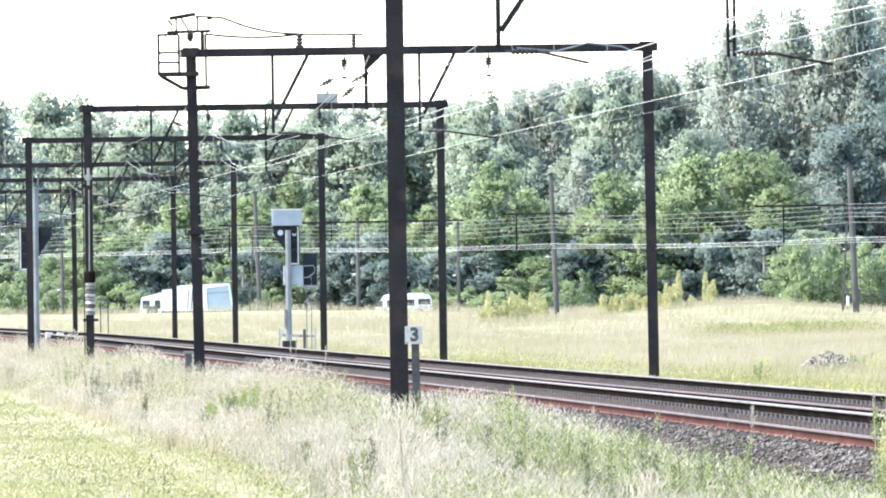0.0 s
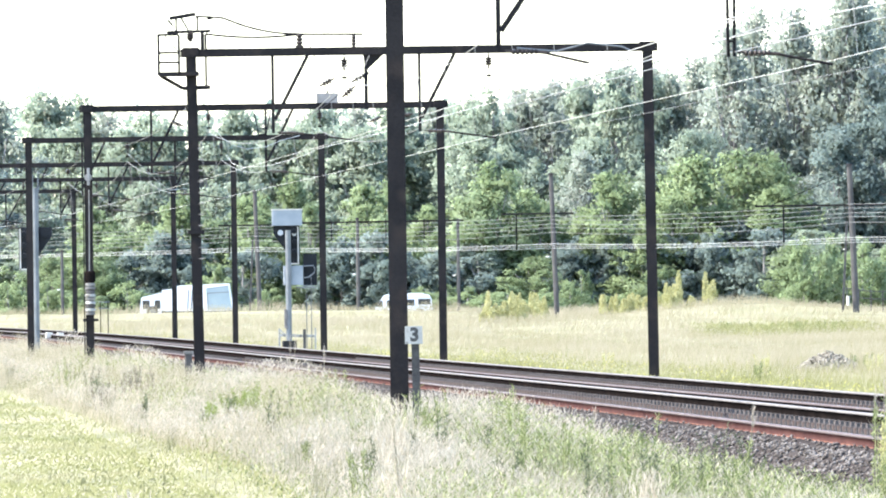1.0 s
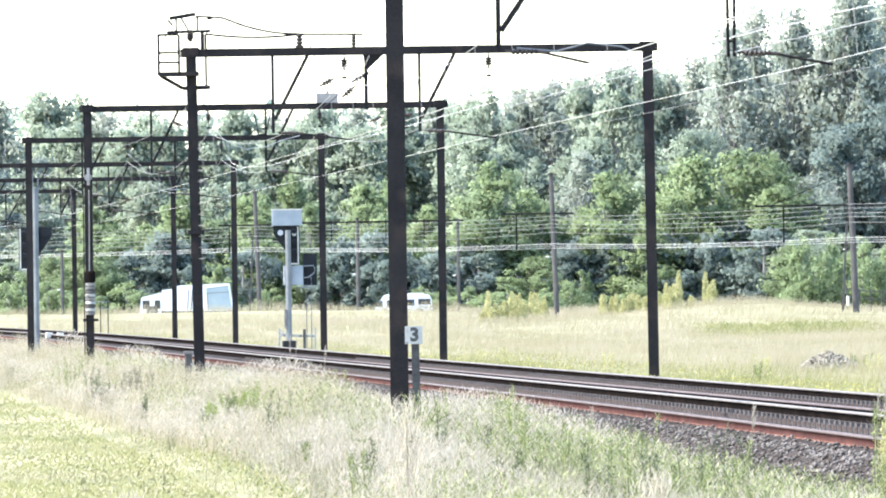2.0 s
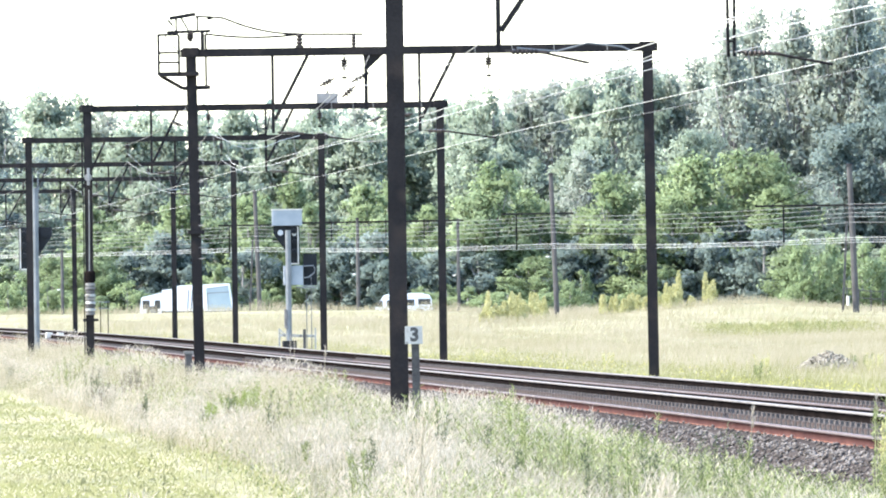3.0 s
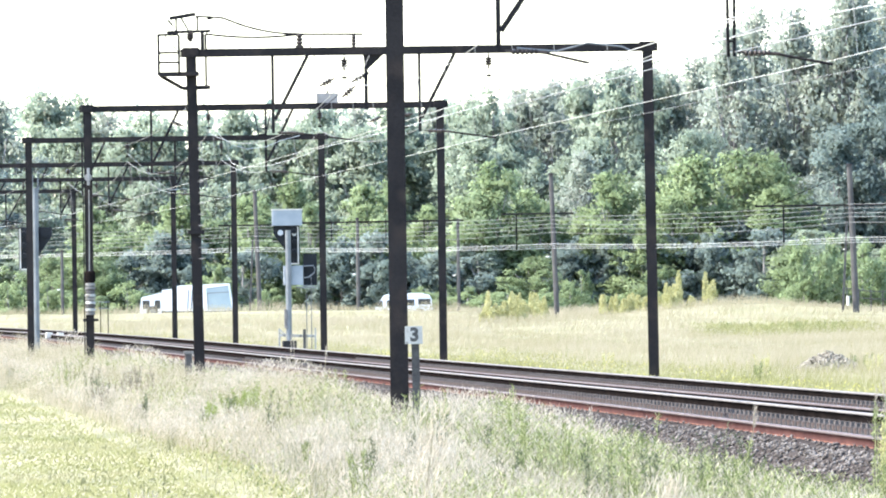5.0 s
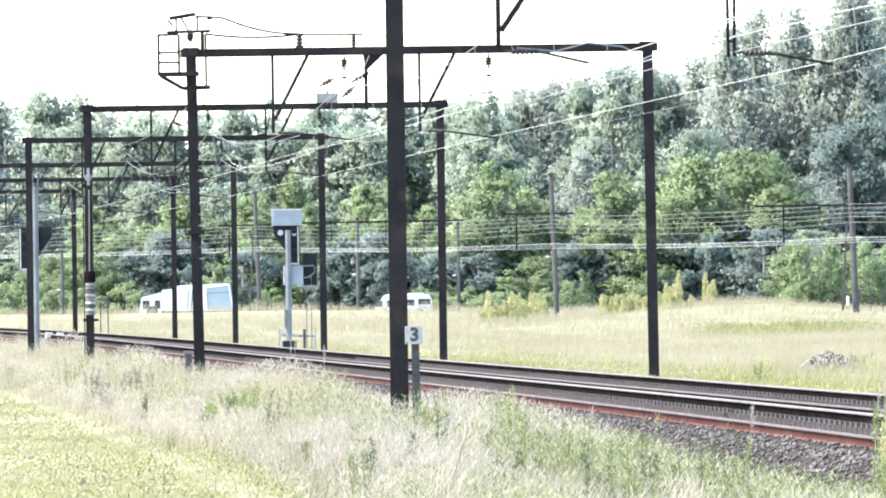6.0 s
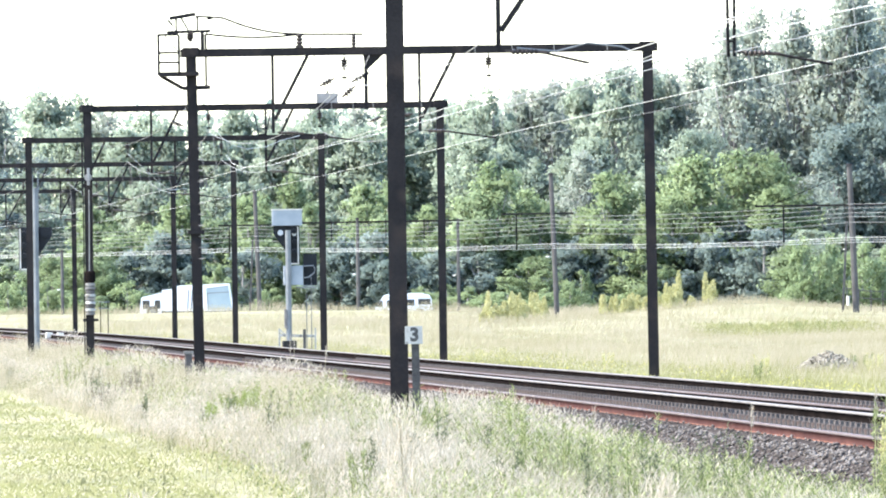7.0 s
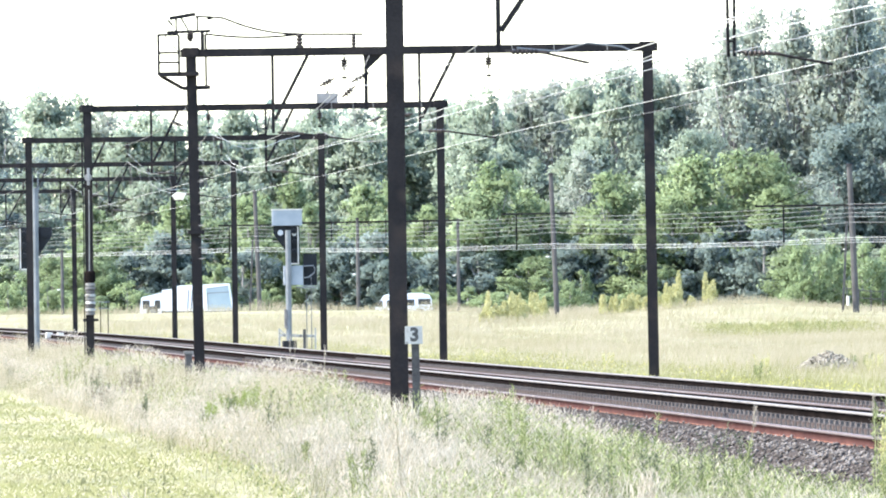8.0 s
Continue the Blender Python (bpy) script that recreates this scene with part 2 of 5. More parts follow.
def big_mesh(name, verts, tris, mats, index=None):
    """A mesh from numpy arrays of vertices and triangles."""
    me = bpy.data.meshes.new(name)
    me.vertices.add(len(verts))
    me.vertices.foreach_set("co", np.ascontiguousarray(verts, dtype=np.float32).ravel())
    me.loops.add(tris.size)
    me.loops.foreach_set("vertex_index", np.ascontiguousarray(tris, dtype=np.int32).ravel())
    k = tris.shape[1]
    me.polygons.add(len(tris))
    me.polygons.foreach_set("loop_start", np.arange(0, tris.size, k, dtype=np.int32))
    if index is not None:
        me.polygons.foreach_set("material_index", np.ascontiguousarray(index, dtype=np.int32))
    for m in mats if isinstance(mats, (list, tuple)) else [mats]:
        me.materials.append(m)
    me.update(calc_edges=True)
    return me


# ---- plan of the line ----
TRACK_GAP, GAUGE, CANT = 3.6, 1.51, 0.1


def line_x(y):
    """The near track's centre line; straight on beyond 500 m and behind 60 m."""
    yy = np.clip(y, 60.0, 500.0)
    t = (yy - 200.0) / 100.0
    x = -2.2731 - 8.2421 * t - 0.3843 * t ** 2 + 0.0982 * t ** 3 - 0.0861 * t ** 4
    slope = (-8.2421 - 0.7686 * t + 0.2946 * t ** 2 - 0.3444 * t ** 3) / 100.0
    return x + slope * (np.asarray(y) - yy)


def line_z(y):
    """Height of the near rail's head along the line."""
    t = (np.clip(y, 60.0, 500.0) - 200.0) / 100.0
    return -0.0399 * t + 0.0571 * t ** 2


def line_turn(y):
    """Heading of the line at y: radians from +Y towards +X."""
    return math.atan(float(line_x(y + 0.5) - line_x(y - 0.5)))


def bumps(x, y):
    return 0.5 * np.sin(x * 0.31 + 1.3) * np.sin(y * 0.043 + 0.4) + 0.3 * np.sin(x * 0.9 + y * 0.11) + 0.2 * np.sin(x * 0.17 - y * 0.023 + 2.0)


def ground_z(o, y):
    """Height of the ground at offset o from the near track's centre."""
    prof_o = [-3000, -60, -14, -7.8, -6.4, -4.2, -3.1, -2.7, -1.75, 5.3, 6.2, 8.0, 30, 70, 3000]
    prof_z = [-0.95, -0.95, -0.95, -0.85, -0.68, -0.5, -0.62, -0.6, -0.36, -0.36, -0.55, -0.6, -0.45, -0.2, -0.2]
    z = np.interp(o, prof_o, prof_z)
    far = np.clip((np.asarray(y) - 430.0) / 220.0, 0, 1) * np.clip((o - 8) / 12, 0, 1)
    z = z + far * 0.75
    x = line_x(y) + o
    z = z + 1.2 * np.exp(-((x - 20.5) / 7.0) ** 2 - ((np.asarray(y) - 525.0) / 45.0) ** 2) + 0.35 * np.exp(-((x - 10.0) / 6.0) ** 2 - ((np.asarray(y) - 480.0) / 50.0) ** 2)
    z = z + 0.75 * np.exp(-((np.asarray(y) - 612.0) / 14.0) ** 2) * np.clip((6.0 - x) / 6.0, 0, 1) * np.clip((o - 8) / 6, 0, 1)
    z = z + 1.05 * np.clip((56.0 - np.asarray(y)) / 16.0, 0, 1) * np.clip((-2.6 - o) / 2.0, 0, 1)
    wild = np.clip((np.abs(o - 1.8) - 4.2) / 4, 0, 1)
    near_line = np.clip(1 - np.abs(o - 1.8) / 60, 0, 1)
    return z + wild * 0.1 * bumps(o, np.asarray(y)) + line_z(y) * near_line


def on_line(y, o, z=None):
    """A world point beside the line: offset o from the near track's centre at y."""
    return Vector((float(line_x(y)) + o, y, float(ground_z(np.array(o), y)) if z is None else z))


def on_ground(x, y, up=0.0):
    return Vector((x, y, float(ground_z(np.array(x - line_x(y)), y)) + up))


# ---- ground, road and track bed ----
def build_ground():
    offs = np.array([-3000, -1500, -700, -300, -150, -80, -60, -40, -28, -20, -15, -12, -10, -9, -8, -7, -6, -5, -4.2, -3.6, -3.2, -2.9, -2.3, -1.75,
                     0, 1.8, 3.6, 5.3, 5.8, 6.2, 7, 8, 10, 12, 15, 18, 22, 26, 30, 36, 43, 50, 60, 70, 90, 120, 180, 300, 700, 1500, 3000.0])
    ys = np.concatenate([[-3000, -1200, -400, -100, 0], np.arange(30, 520, 5.0), np.arange(520, 800, 20.0), [850, 1000, 1300, 1800, 2600, 4500]])
    yy, oo = np.meshgrid(ys, offs, indexing="ij")
    v = np.stack([line_x(yy) + oo, yy, ground_z(oo, yy) - 0.02], -1).reshape(-1, 3)
    n = len(offs)
    i = (np.arange(len(ys) - 1)[:, None] * n + np.arange(n - 1)[None]).ravel()
    ob = new("ground", big_mesh("ground", v, np.stack([i, i + 1, i + n + 1, i + n], -1), SOIL))
    tagged(ob, "dry meadow ground of pale straw-coloured soil and turf", "ground", kind="structure")


def build_ballast():
    """The stone bed under both tracks, and its loose stones."""
    ys = np.arange(40, 620, 4.0)
    prof = [(-3.1, -0.95), (-2.85, -0.62), (-1.75, -0.15), (-1.2, -0.11), (-0.86, -0.115), (-0.74, -0.17), (-0.55, -0.3), (0.5, -0.26), (0.68, -0.2), (0.85, -0.12), (1.35, -0.1), (1.75, -0.12), (2.3, -0.24), (2.7, -0.22), (3.05, -0.36), (4.1, -0.3), (4.28, -0.25), (4.5, -0.17), (4.9, -0.12), (5.35, -0.16), (6.1, -0.5), (6.3, -0.9)]
    v = np.array([[line_x(y) + o, y, line_z(y) + z] for y in ys for o, z in prof])
    n = len(prof)
    i = (np.arange(len(ys) - 1)[:, None] * n + np.arange(n - 1)[None]).ravel()
    bed = new("ballast_bed", big_mesh("ballast_bed", v, np.stack([i, i + 1, i + n + 1, i + n], -1), BALLAST))
    tagged(bed, "brown-grey crushed stone bed under two railway tracks", "ballast", kind="structure")
    rng = np.random.default_rng(5)
    k = 36000
    y = 76 + 220 * rng.random(k) ** 2.2
    o = np.where(rng.random(k) < 0.62, -1.3 - 1.75 * rng.random(k), rng.uniform(-1.2, 6.0, k))
    z = np.interp(o, [p[0] for p in prof], [p[1] for p in prof]) + line_z(y)
    c = np.stack([line_x(y) + o, y, z + rng.uniform(-0.012, 0.035, k) + np.where(o > 5.3, 0.06 * np.sin(y * 0.35) ** 2, 0.0)], -1)
    size = rng.uniform(0.014, 0.04, k)
    octa = np.array([(1, 0, 0), (0, 1, 0), (-1, 0, 0), (0, -1, 0), (0.1, 0.1, 0.8), (-0.1, 0, -0.8)], float)
    faces = np.array([(0, 1, 4), (1, 2, 4), (2, 3, 4), (3, 0, 4), (1, 0, 5), (2, 1, 5), (3, 2, 5), (0, 3, 5)])
    a = rng.uniform(0, 2 * math.pi, k)
    jit = octa[None] * rng.uniform(0.55, 1.25, (k, 6, 3))
    x2 = jit[..., 0] * np.cos(a)[:, None] - jit[..., 1] * np.sin(a)[:, None]
    y2 = jit[..., 0] * np.sin(a)[:, None] + jit[..., 1] * np.cos(a)[:, None]
    v = c[:, None] + np.stack([x2, y2, jit[..., 2]], -1) * size[:, None, None]
    t = (np.arange(k)[:, None, None] * 6 + faces[None]).reshape(-1, 3)
    tagged(new("ballast_stones", big_mesh("ballast_stones", v.reshape(-1, 3), t, STONES)), "loose brown and grey angular ballast stones", "ballast", kind="stuff")


RAIL_PROFILE = [(-0.036, 0.0), (0.036, 0.0), (0.036, -0.03), (0.012, -0.046), (0.01, -0.13), (0.075, -0.155), (0.075, -0.172), (-0.075, -0.172), (-0.075, -0.155), (-0.01, -0.13), (-0.012, -0.046), (-0.036, -0.03)]


def build_track(name, label, offset, lift, web, head):
    """A track: two rails on sleepers, tilted into the curve."""
    tilt = CANT / GAUGE
    track = thing(name, label, "railway track", (0, 0, 0), "double railway line")
    ys = np.concatenate([np.arange(40, 330, 3.0), np.arange(330, 640, 6.0)])
    for side in (-1, 1):
        v, f, mi = [], [], []
        n = len(RAIL_PROFILE)
        for y in ys:
            a = line_turn(y)
            for u, w in RAIL_PROFILE:
                s = offset + side * GAUGE / 2 + u - w * tilt
                z = float(line_z(y)) + lift + (side + 1) / 2 * CANT + w + u * tilt
                v.append((float(line_x(y)) + s * math.cos(a), y - s * math.sin(a) * 0, z))
        for i in range(len(ys) - 1):
            for k in range(n):
                f.append((i * n + k, i * n + (k + 1) % n, (i + 1) * n + (k + 1) % n, (i + 1) * n + k))
                # web faces take the darker rust that carries the shadow below the head
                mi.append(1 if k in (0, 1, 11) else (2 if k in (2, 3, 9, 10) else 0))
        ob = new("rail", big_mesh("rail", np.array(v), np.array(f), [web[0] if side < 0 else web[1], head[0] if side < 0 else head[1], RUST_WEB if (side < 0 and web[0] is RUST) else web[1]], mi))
        ob.parent = track
        tagged(ob, "rust-red steel rail" if (side < 0 and web[0] is RUST) else "dark rusty steel rail with shade in its side colour and a polished head")
    # sleepers: the nearest one by one, the far rest together
    sl = Shape()
    sl.box((-0.5, -0.1, -0.2), (0.5, 0.1, -0.09), c=0.02)
    for side in (-1, 1):
        sl.box((min(side * 0.5, side * 1.25), -0.13, -0.2), (max(side * 0.5, side * 1.25), 0.13, 0.0), c=0.03)
    for side in (-1, 1):
        for q in (-0.11, 0.11):
            sl.box((side * GAUGE / 2 + q - 0.04, -0.09, 0.0), (side * GAUGE / 2 + q + 0.04, 0.09, 0.05))
    sleeper = mesh_of("sleeper", sl, SLEEPER)
    rest = Shape()
    count = 0
    y = 84.0
    while y < 470:
        a = line_turn(y)
        m = Matrix.Translation((float(line_x(y)) + offset, y, float(line_z(y)) + lift + CANT / 2 - 0.172)) @ Matrix.Rotation(-a, 4, "Z") @ Matrix.Rotation(-math.atan(tilt), 4, "Y")
        if count < 290:
            ob = new("sleeper", sleeper)
            ob.parent, ob.matrix_basis = track, m
        else:
            rest.box((-1.25, -0.13, -0.2), (1.25, 0.13, 0.0), m)
        count += 1
        y += 0.6 * math.cos(a)
    tagged(part("sleeper_rest", rest, SLEEPER, track), kind="stuff")
    return track


# ---- overhead line ----
def h_bar(shape, a, b, w, d, side=(1, 0, 0)):
    """An H-section steel bar from a to b, w along side, d across."""
    t, q = 0.016, 0.012
    ring = [(-w / 2, -d / 2), (w / 2, -d / 2), (w / 2, -d / 2 + t), (q, -d / 2 + t), (q, d / 2 - t), (w / 2, d / 2 - t), (w / 2, d / 2), (-w / 2, d / 2), (-w / 2, d / 2 - t), (-q, d / 2 - t), (-q, -d / 2 + t), (-w / 2, -d / 2 + t)]
    return shape.prism(ring, a, b, side)


def bar(shape, a, b, w, side=(1, 0, 0), d=None):
    d = d or w
    return shape.prism([(-w / 2, -d / 2), (w / 2, -d / 2), (w / 2, d / 2), (-w / 2, d / 2)], a, b, side)


def insulator(shape, top, length, r=0.07, way=(0, 0, -1)):
    """A string of three glazed discs on a pin."""
    way = Vector(way).normalized()
    top = Vector(top)
    shape.tube([top, top + way * length], 0.03)
    for k in (0.32, 0.5, 0.68):
        c = top + way * (length * k)
        shape.tube([c - way * 0.035, c - way * 0.01, c + way * 0.03], [r * 0.5, r * 1.15, r * 0.6], 8)


BEAM_TOP = 7.99


def build_portal(y, left, right, arm_from, drop_from, low=5.93, mast_w=0.25):
    """A gantry of two masts and a beam over both tracks, with droppers, braces, insulators and registration arms."""
    p = thing("catenary_portal", "dark weathered steel catenary gantry spanning two railway tracks", "catenary gantry", (0, y, 0), "gantries along the line")
    top = BEAM_TOP + {194.0: 0.03, 252.2: 0.11, 302.5: 0.16, 353.5: 0.1}.get(y, 0.0)
    for x, lean in ((left, 0.13 if 150 < y < 220 else 0.0), (right, 0.06 if 150 < y < 220 else 0.0)):
        g = on_ground(x, y).z
        part("mast", h_bar(Shape(), (x + lean, 0, g - 0.4), (x, 0, top - 0.05), mast_w, mast_w), MAST_STEEL, p)
        part("base_plate", Shape().box((x + lean - 0.28, -0.28, g - 0.3), (x + lean + 0.28, 0.28, g + 0.12), c=0.04), CONCRETE, p, "low concrete mast footing")
        part("cap_bracket", Shape().box((x - 0.2, -0.17, top - 0.2), (x + 0.2, 0.17, top + 0.035)), MAST_STEEL, p)
    s = Shape()
    h_bar(s, (left - 0.25, 0, top - 0.1), (right + 0.25, 0, top - 0.1), 0.2, 0.2, (0, 0, 1))
    part("beam", s, MAST_STEEL, p)
    for a, d in zip(arm_from, drop_from):
        s = Shape()
        ladder = y < 150 and d > 4
        low = low - 0.07 if ladder else low
        if ladder:
            for q in (-0.045, 0.045):
                bar(s, (d + q * 1.5, 0, top - 0.2), (d + q, 0, low - 0.05), 0.05)
            z = top - 0.5
            while z > low:
                s.box((d - 0.05, -0.02, z - 0.02), (d + 0.05, 0.02, z + 0.02))
                z -= 0.35
        else:
            bar(s, (d, 0, top - 0.2), (d, 0, low), 0.075)
        part("drop_post", s, MAST_STEEL, p)
        if not ladder:
            part("drop_brace", bar(Shape(), (d + (1.3 if y < 150 else 0.86), 0, top - 0.2), (d + 0.04, 0, low + 0.32), 0.085), MAST_STEEL, p)
        s = Shape()
        s.tube([(d + 0.1, 0, low + 0.02), (d + 0.35, 0, low + 0.01)], 0.02)
        for q in range(6):
            s.tube([(d + 0.2 + 0.07 * q, 0, low + 0.01), (d + 0.23 + 0.07 * q, 0, low), (d + 0.26 + 0.07 * q, 0, low)], [0.03, 0.06 - 0.005 * abs(q - 2), 0.03], 8)
        s.tube([(d + 0.35, 0, low + 0.01), (d + 0.75, 0, low - 0.02)], 0.03)
        part("arm_insulator", s, PORCELAIN, p, "brown ribbed arm insulator")
        part("registration_arm", Shape().tube([(d + 0.7, 0, low - 0.02), (a + 0.05, 0, low - 0.19)], 0.024), MAST_STEEL, p)
        s = Shape()
        s.tube([(a - 0.12, 0, top - 0.2), (a - 0.12, 0, top - 0.78)], 0.012)
        insulator(s, (a - 0.12, 0, top - 0.22), 0.36, 0.09)
        part("messenger_insulator", s, PORCELAIN, p, "brown suspension insulator")
        part("clamp", Shape().box((a - 0.18, -0.03, top - 0.78), (a - 0.06, 0.03, top - 0.72)), MAST_STEEL, p)
    if y < 150:
        part("steady_arm", Shape().tube([(1.18, 0, 5.68), (1.79, 0, 5.62), (2.27, 0, 5.74), (2.8, 0, 5.68), (2.93, 0, 5.62), (2.95, 0, 5.53), (2.87, 0, 5.47), (2.72, 0, 5.47)], 0.016), GALV, p, "pale bent steady arm")
    return p


def build_gantry_bits():
    """Hangers, stay insulators and a switch arm on the second gantry, and the low fence beyond the meadow."""
    t = thing("hanger_frame", "tapered dark hanger frame under a gantry beam", "hanger", (0, 252.2, 0))
    for q in (((-5.95, 0, 7.8), (-5.83, 0, 7.12)), ((-5.46, 0, 7.8), (-5.58, 0, 7.12)), ((-5.86, 0, 7.3), (-5.55, 0, 7.3)), ((-5.84, 0, 7.12), (-5.57, 0, 7.12))):
        part("frame_bar", bar(Shape(), *q, 0.035, (0, 1, 0)), MAST_STEEL, t)
    for x, y, z, dx, dz in ((-1.9, 251.9, 7.62, -0.5, -0.2), (-0.9, 251.9, 7.7, -0.45, -0.1), (-8.6, 251.9, 7.55, 0.35, -0.12), (-2.6, 193.8, 7.25, -0.4, -0.2), (-2.1, 193.8, 7.05, -0.3, -0.25)):
        k = thing("strain_insulator", "brown strain insulator on a short wire by a gantry", "insulator", (x, y, z), "strain insulators")
        s = Shape()
        insulator(s, (0, 0, 0), 0.42, 0.075, (dx, 0, dz))
        part("discs", s, PORCELAIN, k)
        part("wire", Shape().tube([(0, 0, 0), (-dx * 1.2, 0.1, 7.8 - z)], 0.008, 4), OLD_WIRE, k)
    f = thing("field_fence", "low grey post-and-rail fence beyond the meadow", "fence", (0, 0, 0))
    for i in range(15):
        p = on_ground(26.5 + i * 0.9, 520 + i * 2.0)
        part("post", bar(Shape(), p, p + Vector((0, 0, 1.5)), 0.07), POLE_WOOD, f)
        if i < 14:
            q = on_ground(26.5 + (i + 1) * 0.9, 522 + i * 2.0)
            for h in (0.9, 1.4):
                part("rail", bar(Shape(), p + Vector((0, 0, h)), q + Vector((0, 0, h)), 0.06, (0, 0, 1)), POLE_WOOD, f)


# y, near mast, far mast, wire points over both tracks, drop posts
PORTALS = [(122.0, -0.7, 10.6, (2.25, 6.0), (0.9, 4.49), 5.62),
           (194.0, -6.12, 5.08, (-2.24, 1.3), (-4.12, -0.52)),
           (252.2, -11.28, -0.03, (-7.3, -3.75), (-9.25, -5.6)),
           (302.5, -15.8, -4.6, (-11.9, -8.3), (-13.75, -10.2)),
           (353.5, -20.6, -9.32, (-16.6, -13.0), (-18.5, -14.9)),
           (389.5, -24.5, -13.25, (-20.5, -16.9), (-22.4, -18.8)),
           (429.5, -31.2, -20.02, (-25.4, -21.8), (-27.3, -23.7))]


def sag(a, b, drop, n=24):
    a, b = Vector(a), Vector(b)
    return [a.lerp(b, k / n) - Vector((0, 0, 4 * drop * (k / n) * (1 - k / n))) for k in range(n + 1)]


def build_wires():
    """Contact wire, messenger wire and hangers over each track, span by span."""
    rows = [(40.0, None, None, (8.6, 12.2), None)] + PORTALS + [(470.0, None, None, (-31.5, -27.9), None), (520.0, None, None, (-40.5, -36.9), None)]
    for k, label in ((0, "pale copper contact wire over the near track"), (1, "pale copper contact wire over the far track")):
        line = thing("overhead_line", label, "overhead line", (0, 0, 0), "overhead lines")
        contact, messenger = [], []
        for r, q in zip(rows, rows[1:]):
            c = sag((r[3][k], r[0], 5.41 if r[0] < 150 else 5.79), (q[3][k], q[0], 5.41 if q[0] < 150 else 5.79), 0.0)
            m = sag((r[3][k] - 0.12, r[0], BEAM_TOP - 0.78), (q[3][k] - 0.12, q[0], BEAM_TOP - 0.78), 0.85)
            contact += c[:-1] + ([c[-1]] if q is rows[-1] else [])
            messenger += m[:-1] + ([m[-1]] if q is rows[-1] else [])
            for i in range(2, 24, 3):
                part("hanger", Shape().tube([c[i], m[i]], 0.005, 4), OLD_WIRE, line)
        part("contact_wire", Shape().tube(contact, 0.0055, 5), WIRE, line)
        part("messenger_wire", Shape().tube(messenger, 0.009, 5), OLD_WIRE, line)
    # return wire along the near masts
    line = thing("return_wire", "thin bare return wire along the near masts", "overhead line", (0, 0, 0), "overhead lines")
    pts = []
    for r, q in zip(PORTALS[1:], PORTALS[2:]):
        pts += sag((r[1] + 0.2, r[0], 6.9), (q[1] + 0.2, q[0], 6.9), 0.5)
    part("wire", Shape().tube(pts, 0.005, 5), OLD_WIRE, line)
    # slack pale jumper loops between the gantries
    for mat, r, pts in (
            (PALE_CABLE, 0.0045, [(-3.13, 198, 5.6), (-0.79, 175, 5.64), (1.02, 158.5, 5.73)]),
            # same run, its dark look against bright sky put into the colour
            (OLD_WIRE, 0.009, [(1.02, 158.5, 5.73), (2.84, 142, 5.82), (4.46, 122, 5.78)]),
            (PALE_CABLE, 0.0045, [(4.46, 122, 5.78), (4.72, 117, 5.73), (4.98, 110, 5.6), (5.16, 105, 5.54), (5.53, 98, 5.43)]),
            (OLD_WIRE, 0.009, [(2.85, 142.3, 5.83), (4.47, 122.3, 5.8), (4.72, 117, 5.77), (5.07, 108, 5.71), (5.22, 104, 5.69), (5.38, 100, 5.67)]),
            (OLD_WIRE, 0.009, [(1.45, 170, 5.92), (2.96, 148, 5.83), (3.69, 138, 5.78), (4.18, 128, 5.66), (4.54, 122, 5.57), (5.07, 112, 5.45), (5.24, 108, 5.4), (5.64, 100, 5.31)]),
            (OLD_WIRE, 0.004, [(2.11, 165, 5.2), (3.85, 150, 5.28), (4.94, 130, 5.14), (5.43, 118, 5.02), (5.76, 110, 4.93), (5.86, 104, 4.84), (6.01, 100, 4.8)]),
            (PALE_CABLE, 0.005, [(3.85, 128, 5.99), (4.41, 122, 6.02), (4.83, 115, 6.03), (5.05, 110, 6.01)]),
            (PALE_CABLE, 0.006, [(-5.67, 196, 6.22), (-5.45, 196, 5.88), (-5.16, 196.5, 5.69), (-4.83, 197, 5.61), (-4.45, 200, 5.72), (-4.12, 205, 5.98), (-3.8, 212, 6.24)]),
            (PALE_CABLE, 0.0045, [(-5.59, 205, 5.61), (-5.39, 204, 5.37), (-5.1, 203, 5.25), (-4.36, 202, 5.28), (-3.45, 200, 5.49), (-3.13, 198, 5.6)]),
            (PALE_CABLE, 0.007, [(-10.02, 252, 6.57), (-9.66, 252, 6.24), (-9.08, 253, 5.67), (-8.76, 254, 5.41), (-8.27, 256, 5.48)])):
        j = thing("jumper_cable", "slack pale jumper cable hanging between gantries" if mat is PALE_CABLE else "thin dark-toned wire running between gantries", "cable", (0, 0, 0), "jumper cables")
        part("cable", Shape().tube(pts, r, 5), mat, j)


